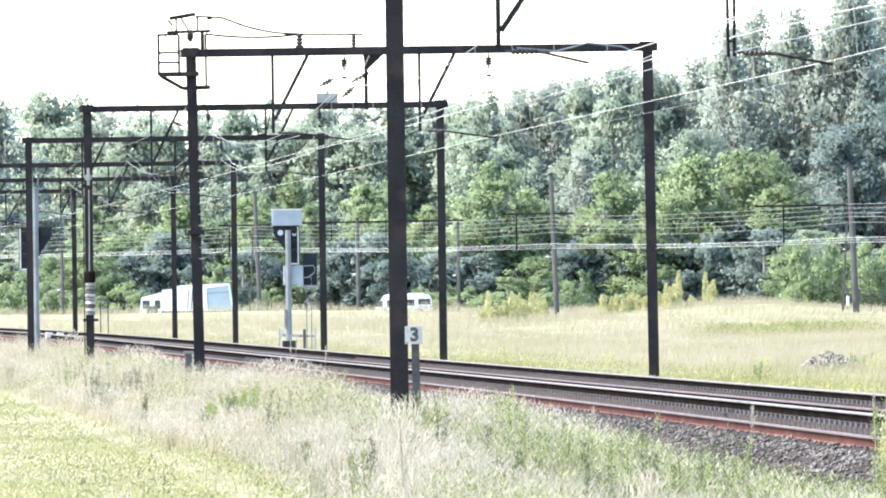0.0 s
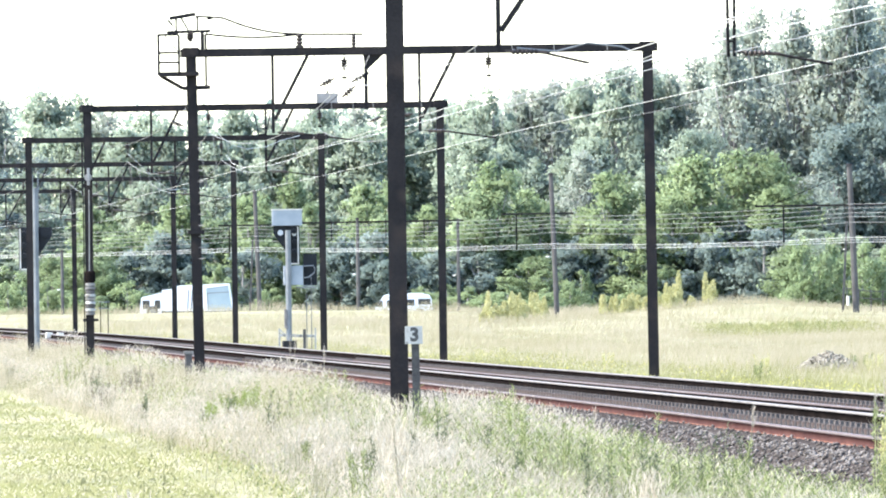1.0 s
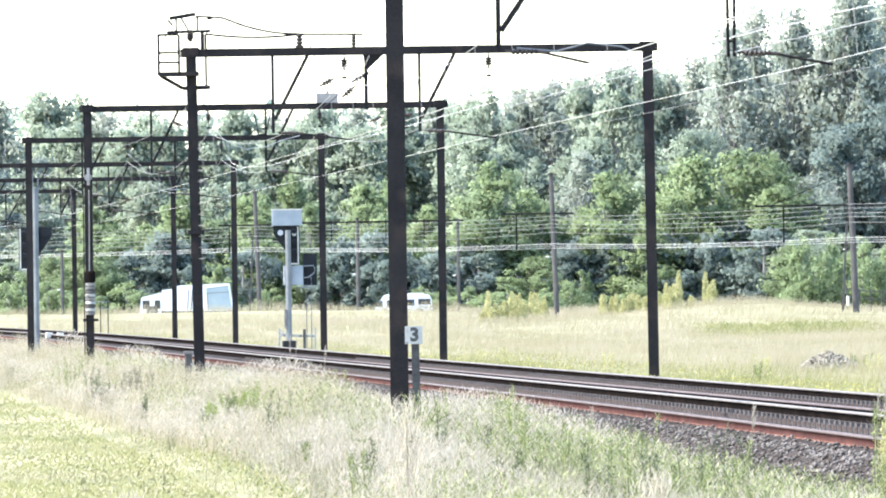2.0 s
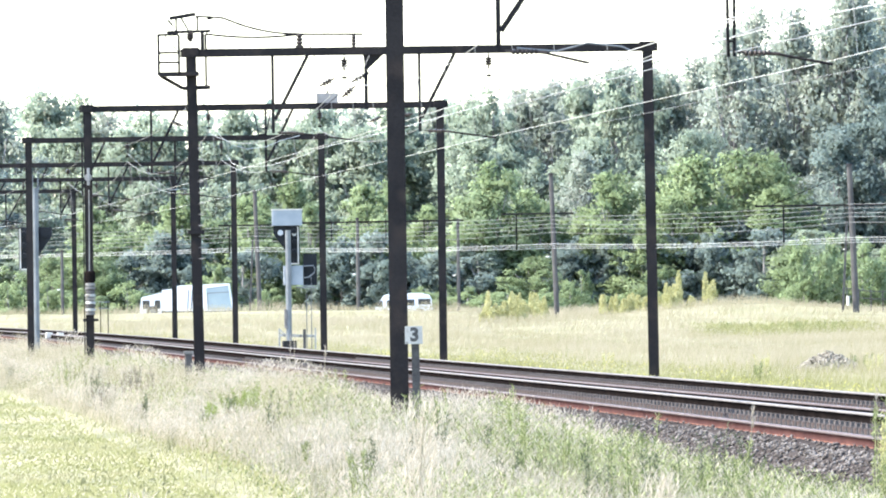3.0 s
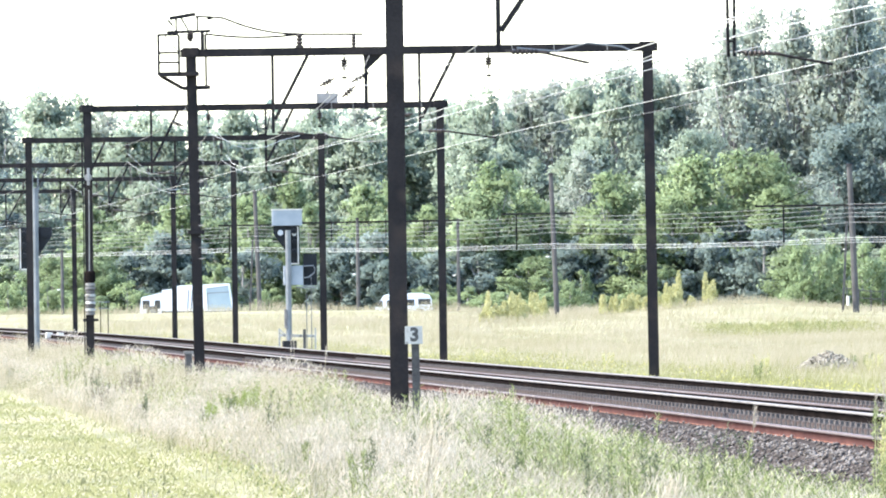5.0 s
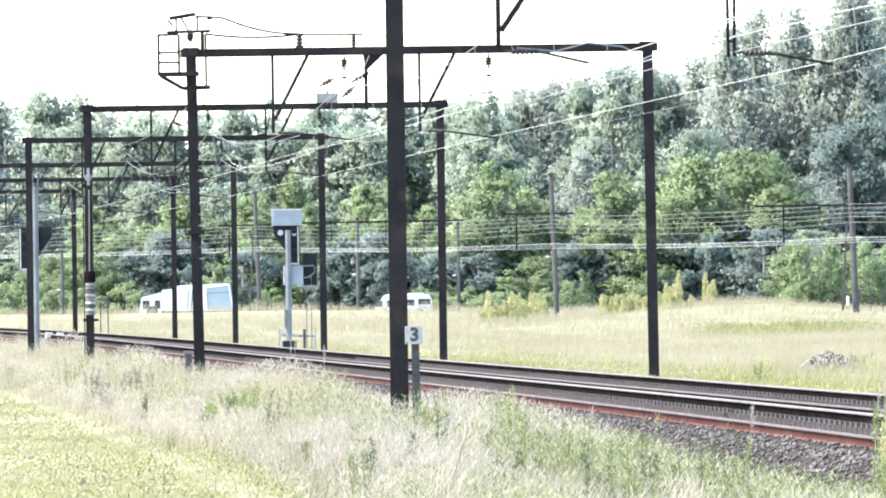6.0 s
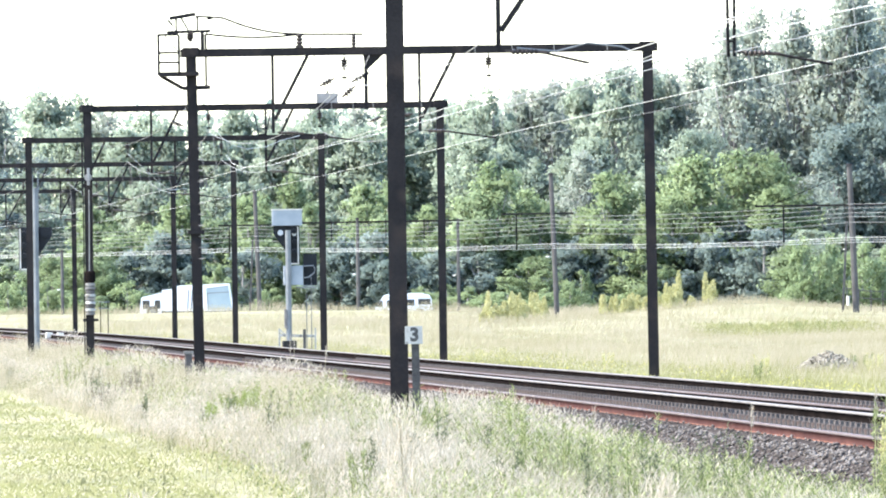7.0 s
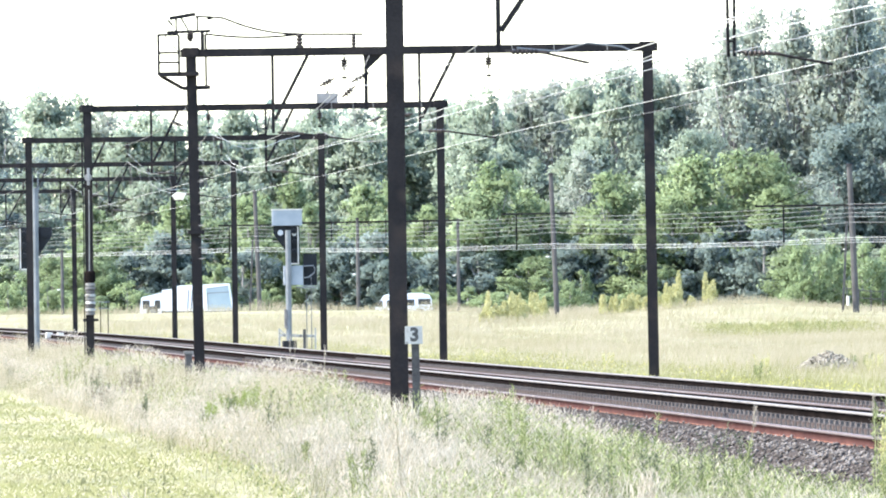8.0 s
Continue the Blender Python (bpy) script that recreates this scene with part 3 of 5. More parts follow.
def build_switch_platform():
    """Railed platform with a disconnector on top of a gantry mast."""
    x, y, top = -6.12, 194.0, BEAM_TOP
    p = thing("switch_platform", "dark steel railed work platform with a switch on a mast", "work platform", (x + 0.07, y, 0.08))
    s = Shape()
    s.box((-0.85, -0.35, 7.28), (0.12, 0.35, 7.38))
    part("deck", s, MAST_STEEL, p)
    s = Shape()
    bar(s, (-0.82, 0, 7.3), (-0.28, 0, 6.98), 0.09)
    bar(s, (-0.28, 0, 6.98), (0.4, 0, 7.0), 0.1)
    part("bracket", s, MAST_STEEL, p)
    for px in (-0.86, -0.36):
        for py in (-0.33, 0.33):
            part("railing_post", bar(Shape(), (px, py, 7.3), (px, py, 8.3), 0.04), MAST_STEEL, p)
    for pz in (7.62, 7.86, 8.3):
        for py in (-0.33, 0.33):
            part("railing_bar", bar(Shape(), (-0.86, py, pz), (-0.36, py, pz), 0.035, (0, 1, 0)), MAST_STEEL, p)
    part("railing_stay", bar(Shape(), (-0.7, 0, 8.28), (-0.4, 0, 7.9), 0.03), MAST_STEEL, p)
    for p0, p1, w, side in (((-0.65, 0, 8.36), (0.42, 0, 8.38), 0.07, (0, 1, 0)), ((-0.42, 0, 8.36), (-0.42, 0, 8.74), 0.05, (1, 0, 0)), ((0.1, 0, 8.36), (0.1, 0, 8.74), 0.05, (1, 0, 0)),
                            ((-0.58, 0, 8.7), (0.06, 0, 8.8), 0.09, (0, 1, 0)), ((0.06, 0, 8.74), (0.48, 0, 8.72), 0.05, (0, 1, 0)), ((-0.62, 0, 8.66), (-0.5, 0, 8.52), 0.05, (1, 0, 0)),
                            ((-0.3, 0, 8.72), (-0.12, 0, 8.4), 0.045, (1, 0, 0)), ((0.22, 0, 8.36), (0.22, 0, 7.9), 0.09, (1, 0, 0)), ((0.3, 0, 8.3), (0.3, 0, 7.05), 0.055, (1, 0, 0))):
        part("disconnector_bar", bar(Shape(), p0, p1, w, side), MAST_STEEL, p)
    s = Shape()
    insulator(s, (-0.05, 0, 8.42), 0.3, 0.06)
    insulator(s, (-0.1, 0, 8.38), 0.26, 0.07)
    part("insulator", s, PORCELAIN, p)
    for i in range(11):
        z = 2.8 + i * 0.27
        part("rung", Shape().tube([(0.08, -0.14, z), (0.21, -0.16, z)], 0.012), OLD_WIRE, p)
    part("mast_collar", Shape().box((-0.2, -0.2, 3.4), (0.2, 0.2, 3.5)), MAST_STEEL, p)
    # insulators on the beam and their jumpers
    b = thing("beam_insulators", "brown post insulators with jumper wires on a gantry beam", "insulator", (0, y, 0.03))
    s = Shape()
    s.box((-3.55, -0.12, top), (-3.35, 0.12, top + 0.06))
    for q in range(3):
        z = top + 0.08 + q * 0.09
        s.tube([(-3.45, 0, z), (-3.45, 0, z + 0.04), (-3.45, 0, z + 0.08)], [0.05, 0.1, 0.05], 8)
    s.tube([(-3.45, 0, top), (-3.45, 0, top + 0.36)], 0.055, 8)
    part("insulator", s, PORCELAIN, b)
    s = Shape()
    s.tube([(-2.12, 0, top - 0.04), (-2.12, 0, top + 0.3)], 0.045, 8)
    for q in range(3):
        z = top + 0.04 + q * 0.08
        s.tube([(-2.12, 0, z), (-2.12, 0, z + 0.04), (-2.12, 0, z + 0.07)], [0.04, 0.07, 0.04], 8)
    part("insulator", s, PORCELAIN, b)
    s = Shape()
    s.tube(sag((-5.7, 0, 8.72), (-5.25, 0, 8.72), -0.04, 6) + sag((-5.25, 0, 8.72), (-3.45, 0, 8.33), 0.1, 10), 0.028, 5)
    s.tube(sag((-5.75, 0, 8.36), (-3.45, 0, 8.32), 0.08, 12) + sag((-3.45, 0, 8.32), (-1.9, 0, 8.3), 0.0, 4), 0.028, 5)
    s.tube(sag((-3.3, 0, 8.3), (-2.5, 0, 7.0), 0.25, 10), 0.012, 5)
    part("jumper_wire", s, MAST_STEEL, b, "thin slack jumper wire")
    s = Shape()
    bar(s, (-1.83, 0, top - 0.18), (-1.83, 0, 6.45), 0.09)
    s.add([(-1.9, -0.03, top - 0.2), (-1.4, -0.03, top - 0.2), (-1.83, -0.03, top - 0.6), (-1.9, 0.03, top - 0.2), (-1.4, 0.03, top - 0.2), (-1.83, 0.03, top - 0.6)], [(2, 1, 0), (3, 4, 5), (0, 1, 4, 3), (1, 2, 5, 4), (2, 0, 3, 5)])
    part("strain_post", s, MAST_STEEL, b)
    s = Shape()
    insulator(s, (-1.75, 0, 7.35), 0.5, 0.07, (-0.9, 0, -0.45))
    s.tube(sag((-2.15, 0, 7.15), (-3.1, 0, 6.4), 0.05, 5), 0.01, 5)
    part("strain_insulator", s, PORCELAIN, b)


def build_tension_weights():
    """Tensioning gear on the gantry mast: a stack of concrete weights on a rod, with the wheel above."""
    t = thing("tension_weight", "stack of worn pale concrete tension weights hung on a gantry mast", "tension weight", (-11.26, 251.9, -0.18))
    for i in range(9):
        part("weight_disc", Shape().tube([(0.02, -0.2, 1.62 + i * 0.115), (0.02, -0.2, 1.63 + i * 0.115), (0.02, -0.2, 1.71 + i * 0.115), (0.02, -0.2, 1.72 + i * 0.115)], [0.12, 0.15 + 0.02 * (i % 2), 0.15 + 0.015 * ((i * 5) % 3), 0.11], 12), (CONCRETE, SIGN_PAINT, POLE_WOOD, SIGN_PAINT, CONCRETE, SIGN_PAINT, POLE_WOOD, CONCRETE, CONCRETE)[i], t)
    part("weight_guide", Shape().box((-0.22, -0.32, 1.42), (0.26, 0.0, 1.5)), MAST_STEEL, t)
    part("top_weight", Shape().tube([(0.02, -0.2, 2.66), (0.02, -0.2, 2.7), (0.02, -0.2, 2.98), (0.02, -0.2, 3.02)], [0.14, 0.17, 0.17, 0.13], 12), OLD_RUST, t, "rust-brown top weight")
    part("rod", Shape().tube([(-0.17, -0.25, 0.0), (-0.16, -0.25, 5.4)], 0.02), MAST_STEEL, t)
    s = Shape()
    s.tube([(0, -0.2, 3.0), (0.02, -0.2, 5.6)], 0.016)
    part("cable", s, OLD_WIRE, t)
    s = Shape()
    s.tube([(0.0, -0.24, 6.0), (0.0, -0.16, 6.0)], 0.12, 14)
    s.box((-0.04, -0.3, 5.75), (0.05, -0.14, 6.3))
    part("wheel", s, CONCRETE, t, "pale tensioning wheel")


# ---- lineside signals and posts ----
def build_signal(at, turn, scale, with_box):
    """A colour-light signal: grey mast, black head with hoods, grey cabinet and ladder cage."""
    m = Matrix.Translation(at) @ Matrix.Rotation(radians(turn), 4, "Z") @ Matrix.Diagonal((scale if with_box else -scale, scale, scale, 1))
    p = thing("railway_signal", "grey railway light signal with a black head on a tubular mast" if with_box else "black railway light signal head on a pale grey lattice mast", "railway signal", m, "lineside signals")
    part("mast", Shape().tube([(0, -0.38 if with_box else -0.28, -0.3), (0, -0.38 if with_box else -0.28, 5.0 if with_box else 6.7)], 0.12, 10), GALV, p)
    part("foot", Shape().box((-0.3, -0.62, -0.6), (0.3, 0.1, 0.32), c=0.05), BLACK_PAINT, p, "black mast foot")
    wide = 0.48 if with_box else 0.66
    head = part("signal_head", Shape().box((-0.05, -0.12, 3.55), (wide, 0.12, 5.2), c=0.03), SIGNAL_BLACK, p, "black light board")
    s = Shape()
    bar(s, (wide - 0.06, -0.14, 3.55), (wide - 0.06, -0.14, 5.15), 0.05)
    bar(s, (-0.02, -0.14, 3.58), (wide - 0.02, -0.14, 3.58), 0.05, (0, 1, 0))
    part("white_edge", s, WHITE_PAINT, head, "white painted border")
    for z in (4.85, 4.4, 4.0):
        s = Shape()
        s.tube([(wide - 0.22, -0.1, z), (wide - 0.22, -0.17, z)], 0.1, 12)
        part("lens", s, LENS_GLASS if z > 4.6 and with_box else SIGNAL_BLACK, head)
        s = Shape()
        s.tube([(wide - 0.22, -0.12, z + 0.11), (wide - 0.22, -0.34, z + 0.09)], [0.11, 0.1], 10)
        part("hood", s, SIGNAL_BLACK, head)
    s = Shape()
    s.add([(-0.62, -0.1, 5.2), (-0.05, -0.1, 5.2), (-0.05, -0.1, 4.0), (-0.2, -0.1, 4.25), (-0.62, -0.1, 4.85),
           (-0.62, 0.1, 5.2), (-0.05, 0.1, 5.2), (-0.05, 0.1, 4.0), (-0.2, 0.1, 4.25), (-0.62, 0.1, 4.85)],
          [(4, 3, 2, 1, 0), (5, 6, 7, 8, 9), (0, 1, 6, 5), (1, 2, 7, 6), (2, 3, 8, 7), (3, 4, 9, 8), (4, 0, 5, 9)])
    part("side_hood", s, SIGNAL_BLACK, p, "black slanted back plate")
    part("side_lens", Shape().tube([(-0.32, -0.1, 4.9), (-0.32, -0.16, 4.9)], 0.12, 12), LENS_GLASS if with_box else SIGNAL_BLACK, p)
    if with_box:
        part("number_display", Shape().box((-0.68, -0.3, 5.2), (0.6, 0.2, 5.85), c=0.03), SIGNAL_GREY, p, "pale grey display cabinet")
        # sunlit rim along the cabinet top, put in as a white strip
        part("display_roof", Shape().box((-0.7, -0.32, 5.85), (0.62, 0.22, 5.9)), WHITE_PAINT, p)
        part("control_cabinet", Shape().box((-0.22, -0.28, 2.68), (0.62, 0.1, 3.5), c=0.03), SIGNAL_GREY, p, "pale grey equipment cabinet")
        part("rear_board", Shape().box((0.62, 0.15, 2.65), (1.2, 0.25, 4.0)), SIGNAL_BLACK, p)
        s = Shape()
        s.tube([(0.6, -0.2, 3.47), (1.05, -0.2, 3.49), (1.12, -0.2, 3.35), (1.1, -0.2, 3.2), (0.85, -0.2, 3.0), (0.66, -0.2, 2.98)], 0.03)
        s.tube([(0.95, -0.2, 3.0), (0.97, -0.2, 2.65), (0.62, -0.2, 2.65)], 0.03)
        part("hoop_rail", s, GALV, p, "white tubular safety hoop")
        s = Shape()
        s.box((0.3, -0.3, 2.55), (1.15, 0.3, 2.6))
        part("step_deck", s, GALV, p)
        s = Shape()
        for px in (0.74, 0.94):
            bar(s, (px, 0.1, -0.3), (px, 0.1, 2.5), 0.03)
        for i in range(4):
            bar(s, (0.74, 0.1, 1.5 + 0.28 * i), (0.94, 0.1, 1.66 + 0.28 * i), 0.025, (0, 1, 0))
        part("ladder", s, GALV, p, "pale steel ladder")
        s = Shape()
        for px in (-0.42, 1.1):
            bar(s, (px, -0.1, -0.5), (px, -0.1, 0.85), 0.07)
        bar(s, (-0.42, -0.1, 0.56), (1.1, -0.1, 0.5), 0.11, (0, 1, 0))
        bar(s, (-0.42, -0.1, 0.8), (-0.1, -0.1, 0.5), 0.06, (0, 1, 0))
        part("guard_rail", s, SIGN_PAINT, p, "dirty white painted guard rail")
        part("stake", Shape().box((0.58, -0.25, -0.5), (0.7, -0.15, 0.8), c=0.02), POLE_WOOD, p, "brown wooden stake")
        part("junction_box", Shape().box((-0.2, -0.5, 0.85), (-0.08, -0.3, 1.65), c=0.02), CONCRETE, p)
        part("conduit", Shape().tube([(-0.1, -0.1, 0.0), (-0.1, -0.12, 2.7)], 0.04), GALV, p)
    else:
        s = Shape()
        for px in (-0.1, 0.1):
            bar(s, (px, 0.1, 5.0), (px, 0.1, 7.2), 0.04)
        for i in range(6):
            bar(s, (-0.1, 0.1, 5.1 + i * 0.25), (0.1, 0.1, 5.3 + i * 0.25), 0.025, (0, 1, 0))
        part("lattice", s, GALV, p)
    return p


def build_km_post():
    p = thing("distance_post", "dark grey lineside post with a dirty white board numbered 3", "distance post", (-0.43, 117.0, 0))
    g = on_ground(-0.43, 117.0).z
    part("post", bar(Shape(), (0.02, 0, g - 0.3), (0, 0, 1.2), 0.115), FADED_BLACK, p)
    board = part("board", Shape().box((-0.15, -0.1, 1.165), (0.11, -0.07, 1.43)), SIGN_PAINT, p, "white square number board")
    curve = bpy.data.curves.new("digit", "FONT")
    curve.body, curve.size, curve.extrude, curve.align_x, curve.align_y, curve.offset = "3", 0.27, 0.002, "CENTER", "CENTER", 0.012
    t = new("digit", curve)
    t.data.materials.append(FADED_BLACK)
    t.parent = board
    t.matrix_basis = pose(-0.01, -0.104, 1.297, 90, 0, 0)
    tagged(t, "black painted digit")


def build_lineside_bits():
    b = thing("cable_box", "narrow grey-brown cable post beside the track", "cable box", on_ground(-6.22, 192.6))
    part("body", Shape().box((-0.1, -0.2, -0.2), (0.07, 0.2, 1.1), c=0.03), POLE_WOOD, b)
    part("lid", Shape().box((-0.13, -0.23, 1.1), (0.1, 0.23, 1.17)), CONCRETE, b)
    for x, y in ((-20.4, 395), (-19.8, 396), (-19.15, 394)):
        c = thing("marker_stone", "pale concrete marker stone beside the track", "marker stone", (x, y, float(line_z(y)) - 0.1), "marker stones")
        part("slab", Shape().box((-0.17, -0.2, -0.1), (0.17, 0.2, 0.32), Matrix.Rotation(radians(6), 4, "Y"), c=0.05), WHITE_PAINT, c)
    s = thing("sign_frame", "small grey sign frame on two thin posts", "sign", on_ground(-19.1, 440.0))
    sh = Shape()
    bar(sh, (0, 0, 0), (0, 0, 2.25), 0.05)
    bar(sh, (0.42, 0, 0), (0.42, 0, 2.25), 0.05)
    part("posts", sh, OLD_RUST, s)
    sh = Shape()
    bar(sh, (-0.1, -0.04, 2.2), (0.52, -0.04, 2.2), 0.05, (0, 1, 0))
    bar(sh, (-0.1, -0.04, 1.85), (0.52, -0.04, 1.85), 0.05, (0, 1, 0))
    part("frame", sh, GALV, s)
    b = thing("beam_plate", "small pale grey plate standing on a gantry beam", "plate", (-3.62, 252.2, BEAM_TOP + 0.1))
    part("plate", Shape().box((-0.35, -0.04, 0.0), (0.34, 0.04, 0.32)), CONCRETE, b)
    part("bracket", Shape().box((-0.03, 0.04, -0.2), (0.03, 0.1, 0.4)), MAST_STEEL, b)
    # heap of rubble in the far meadow
    rng = np.random.default_rng(8)
    sh = Shape()
    c = on_ground(11.6, 239.0)
    for i in range(1000):
        r, a = 0.95 * math.sqrt(rng.random()), rng.uniform(0, 6.28)
        x, y = 1.2 * r * math.cos(a), 1.5 * r * math.sin(a)
        z = max(0.0, 0.66 * (1 - (r / 1.0) ** 1.3)) * rng.uniform(0.7, 1.0)
        q = rng.uniform(0.022, 0.06)
        m = Matrix.Translation((x, y, z)) @ Euler(rng.uniform(0, 3, 3)).to_matrix().to_4x4()
        sh.box((-q, -q * 0.7, -q * 0.6), (q, q * 0.7, q * 0.6), m, c=q * 0.35)
    h = new("rubble_heap", mesh_of("rubble_heap", sh, RUBBLE))
    h.location = c
    tagged(h, "low heap of grey rubble stones in the meadow", "rubble heap", kind="stuff")


def build_ballast_heaps():
    """Long low heaps of spare stones beside the far track."""
    rng = np.random.default_rng(18)
    for y0, length, tall, count in ((216.0, 15.0, 0.2, 420), (168.0, 16.0, 0.22, 420), (156.0, 7.0, 0.3, 220)):
        sh = Shape()
        for i in range(count):
            u, w = rng.uniform(-1, 1), rng.normal(0, 0.35)
            z = tall * (1 - u * u) * max(0.0, 1 - w * w) * (0.6 + 0.4 * math.sin(9 * u)) * rng.uniform(0.5, 1.0)
            q = rng.uniform(0.025, 0.055)
            p = on_line(y0 + u * length / 2, 6.0 + w * 0.6)
            m = Matrix.Translation(p + Vector((0, 0, z + 0.1))) @ Euler(rng.uniform(0, 3, 3)).to_matrix().to_4x4()
            sh.box((-q, -q * 0.7, -q * 0.6), (q, q * 0.7, q * 0.6), m, c=q * 0.35)
        tagged(new("ballast_heap", mesh_of("ballast_heap", sh, STONES)), "long low heap of dark spare ballast beside the track", "ballast", kind="stuff")


# ---- the second line behind the meadow ----
def build_pole(x, y, height, r, arm, cabinet):
    p = thing("line_pole", "tall weathered grey-brown pole of the line behind the meadow", "pole", on_ground(x, y), "poles behind the meadow")
    part("shaft", Shape().tube([(0.33 if arm else 0.0, 0, -0.5), (0.16 if arm else 0.0, 0, height * 0.5), (0, 0, height)], [r, r * 0.92, r * 0.8], 10), POLE_WOOD, p)
    part("cap", Shape().tube([(0, 0, height), (0, 0, height + 0.12)], [r * 1.15, r * 0.6], 8), MAST_STEEL, p)
    if arm:
        s = Shape()
        bar(s, (-arm, 0, height * 0.73), (arm * 0.45, 0, height * 0.73), 0.12, (0, 1, 0))
        bar(s, (-arm * 0.85, 0, height * 0.73), (0, 0, height * 0.95), 0.04)
        part("cantilever", s, MAST_STEEL, p)
        part("hanger_post", bar(Shape(), (-arm * 0.7, 0, height * 0.73), (-arm * 0.7, 0, height * 0.48), 0.1), MAST_STEEL, p)
    s = Shape()
    s.tube([(-0.22, 0, height * 0.43), (-0.45, 0, height * 0.43)], [0.05, 0.035], 8)
    part("cable_clamp", s, PALE_INSULATOR, p, "white cable clamp")
    if cabinet:
        part("strut", bar(Shape(), (-0.55, 0, -0.3), (-0.2, 0, height * 0.62), 0.14), POLE_WOOD, p)
    if cabinet and x > 20:
        part("band", Shape().tube([(-0.2, -0.24, 0.45), (-0.2, -0.24, 1.05)], 0.1, 8), WHITE_PAINT, p, "white band near the foot")


POLES = [(25.75, 500.0, 9.3, 0.22, 6.0, True), (7.8, 567.0, 10.3, 0.2, 3.6, False), (1.23, 640.4, 7.3, 0.15, 0.0, False),
         (-6.9, 640.0, 7.8, 0.17, 0.0, False), (-15.3, 645.0, 10.2, 0.2, 3.0, True), (-31.8, 660.0, 5.6, 0.15, 0.0, False), (45.0, 440.0, 9.3, 0.24, 6.0, False), (-60.0, 720.0, 9.0, 0.2, 0.0, False)]


def build_back_wires():
    route = [(60.0, 400.0, 0.1), (25.6, 500.0, 0.2), (7.9, 567.0, 0.5), (-15.3, 645.0, 1.05), (-60.0, 720.0, 1.2)]
    names = (("aerial_cable", "bundle of pale aerial cables along the pole line", "cable", PALE_CABLE, 0.12, ((4.25, 0.011), (4.4, 0.008), (4.56, 0.011))),
             ("back_overhead_line", "thin overhead wires of the line behind the meadow", "overhead line", OLD_WIRE, 0.2, ((6.75, 0.012), (6.5, 0.011), (6.2, 0.012), (5.95, 0.012), (5.6, 0.012))))
    for name, label, cat, mat, slack, rows in names:
        t = thing(name, label, cat, (0, 0, 0), "wires behind the meadow")
        for i, (h, r) in enumerate(rows):
            pts = []
            for a, b in zip(route, route[1:]):
                rise = 1.0 if slack < 0.15 else 0.55
                pts += sag((a[0], a[1] - 0.3 - 0.4 * i, h + 0.5 + rise * a[2]), (b[0], b[1] - 0.3 - 0.4 * i, h + 0.5 + rise * b[2]), slack + 0.05 * i, 12)[:-1]
            part("cable", Shape().tube(pts, r, 4), mat, t)
    b = thing("cross_beam", "dark steel cross beam between two poles", "beam", (0, 640, 0))
    s = Shape()
    bar(s, (-12.5, 0, 8.0), (1.7, 0, 8.05), 0.14, (0, 0, 1))
    part("beam", s, MAST_STEEL, b)
    for x in (-9.0, -4.6, -1.5):
        part("drop_post", bar(Shape(), (x, 0, 8.2), (x, 0, 6.6), 0.1), MAST_STEEL, b)
    part("support", bar(Shape(), (1.23, 0, 0.2), (1.23, 0, 8.2), 0.16), POLE_WOOD, b)


# ---- vehicles on the far road ----
def outline(shape, ring, y0, y1):
    """A side outline (x, z) given the width y0 to y1."""
    n = len(ring)
    shape.add([(x, y, z) for y in (y0, y1) for x, z in ring], [tuple(range(n)), tuple(range(2 * n - 1, n - 1, -1))] + [(i, n + i, n + (i + 1) % n, (i + 1) % n) for i in range(n)])
    return shape


def wheel(parent, x, y, r):
    w = part("wheel", Shape().tube([(x, y - 0.13, r), (x, y - 0.1, r), (x, y + 0.1, r), (x, y + 0.13, r)], [r * 0.9, r, r, r * 0.9], 16), TYRE, parent)
    part("rim", Shape().tube([(x, y - 0.15, r), (x, y - 0.12, r)], r * 0.55, 12), GALV, w)


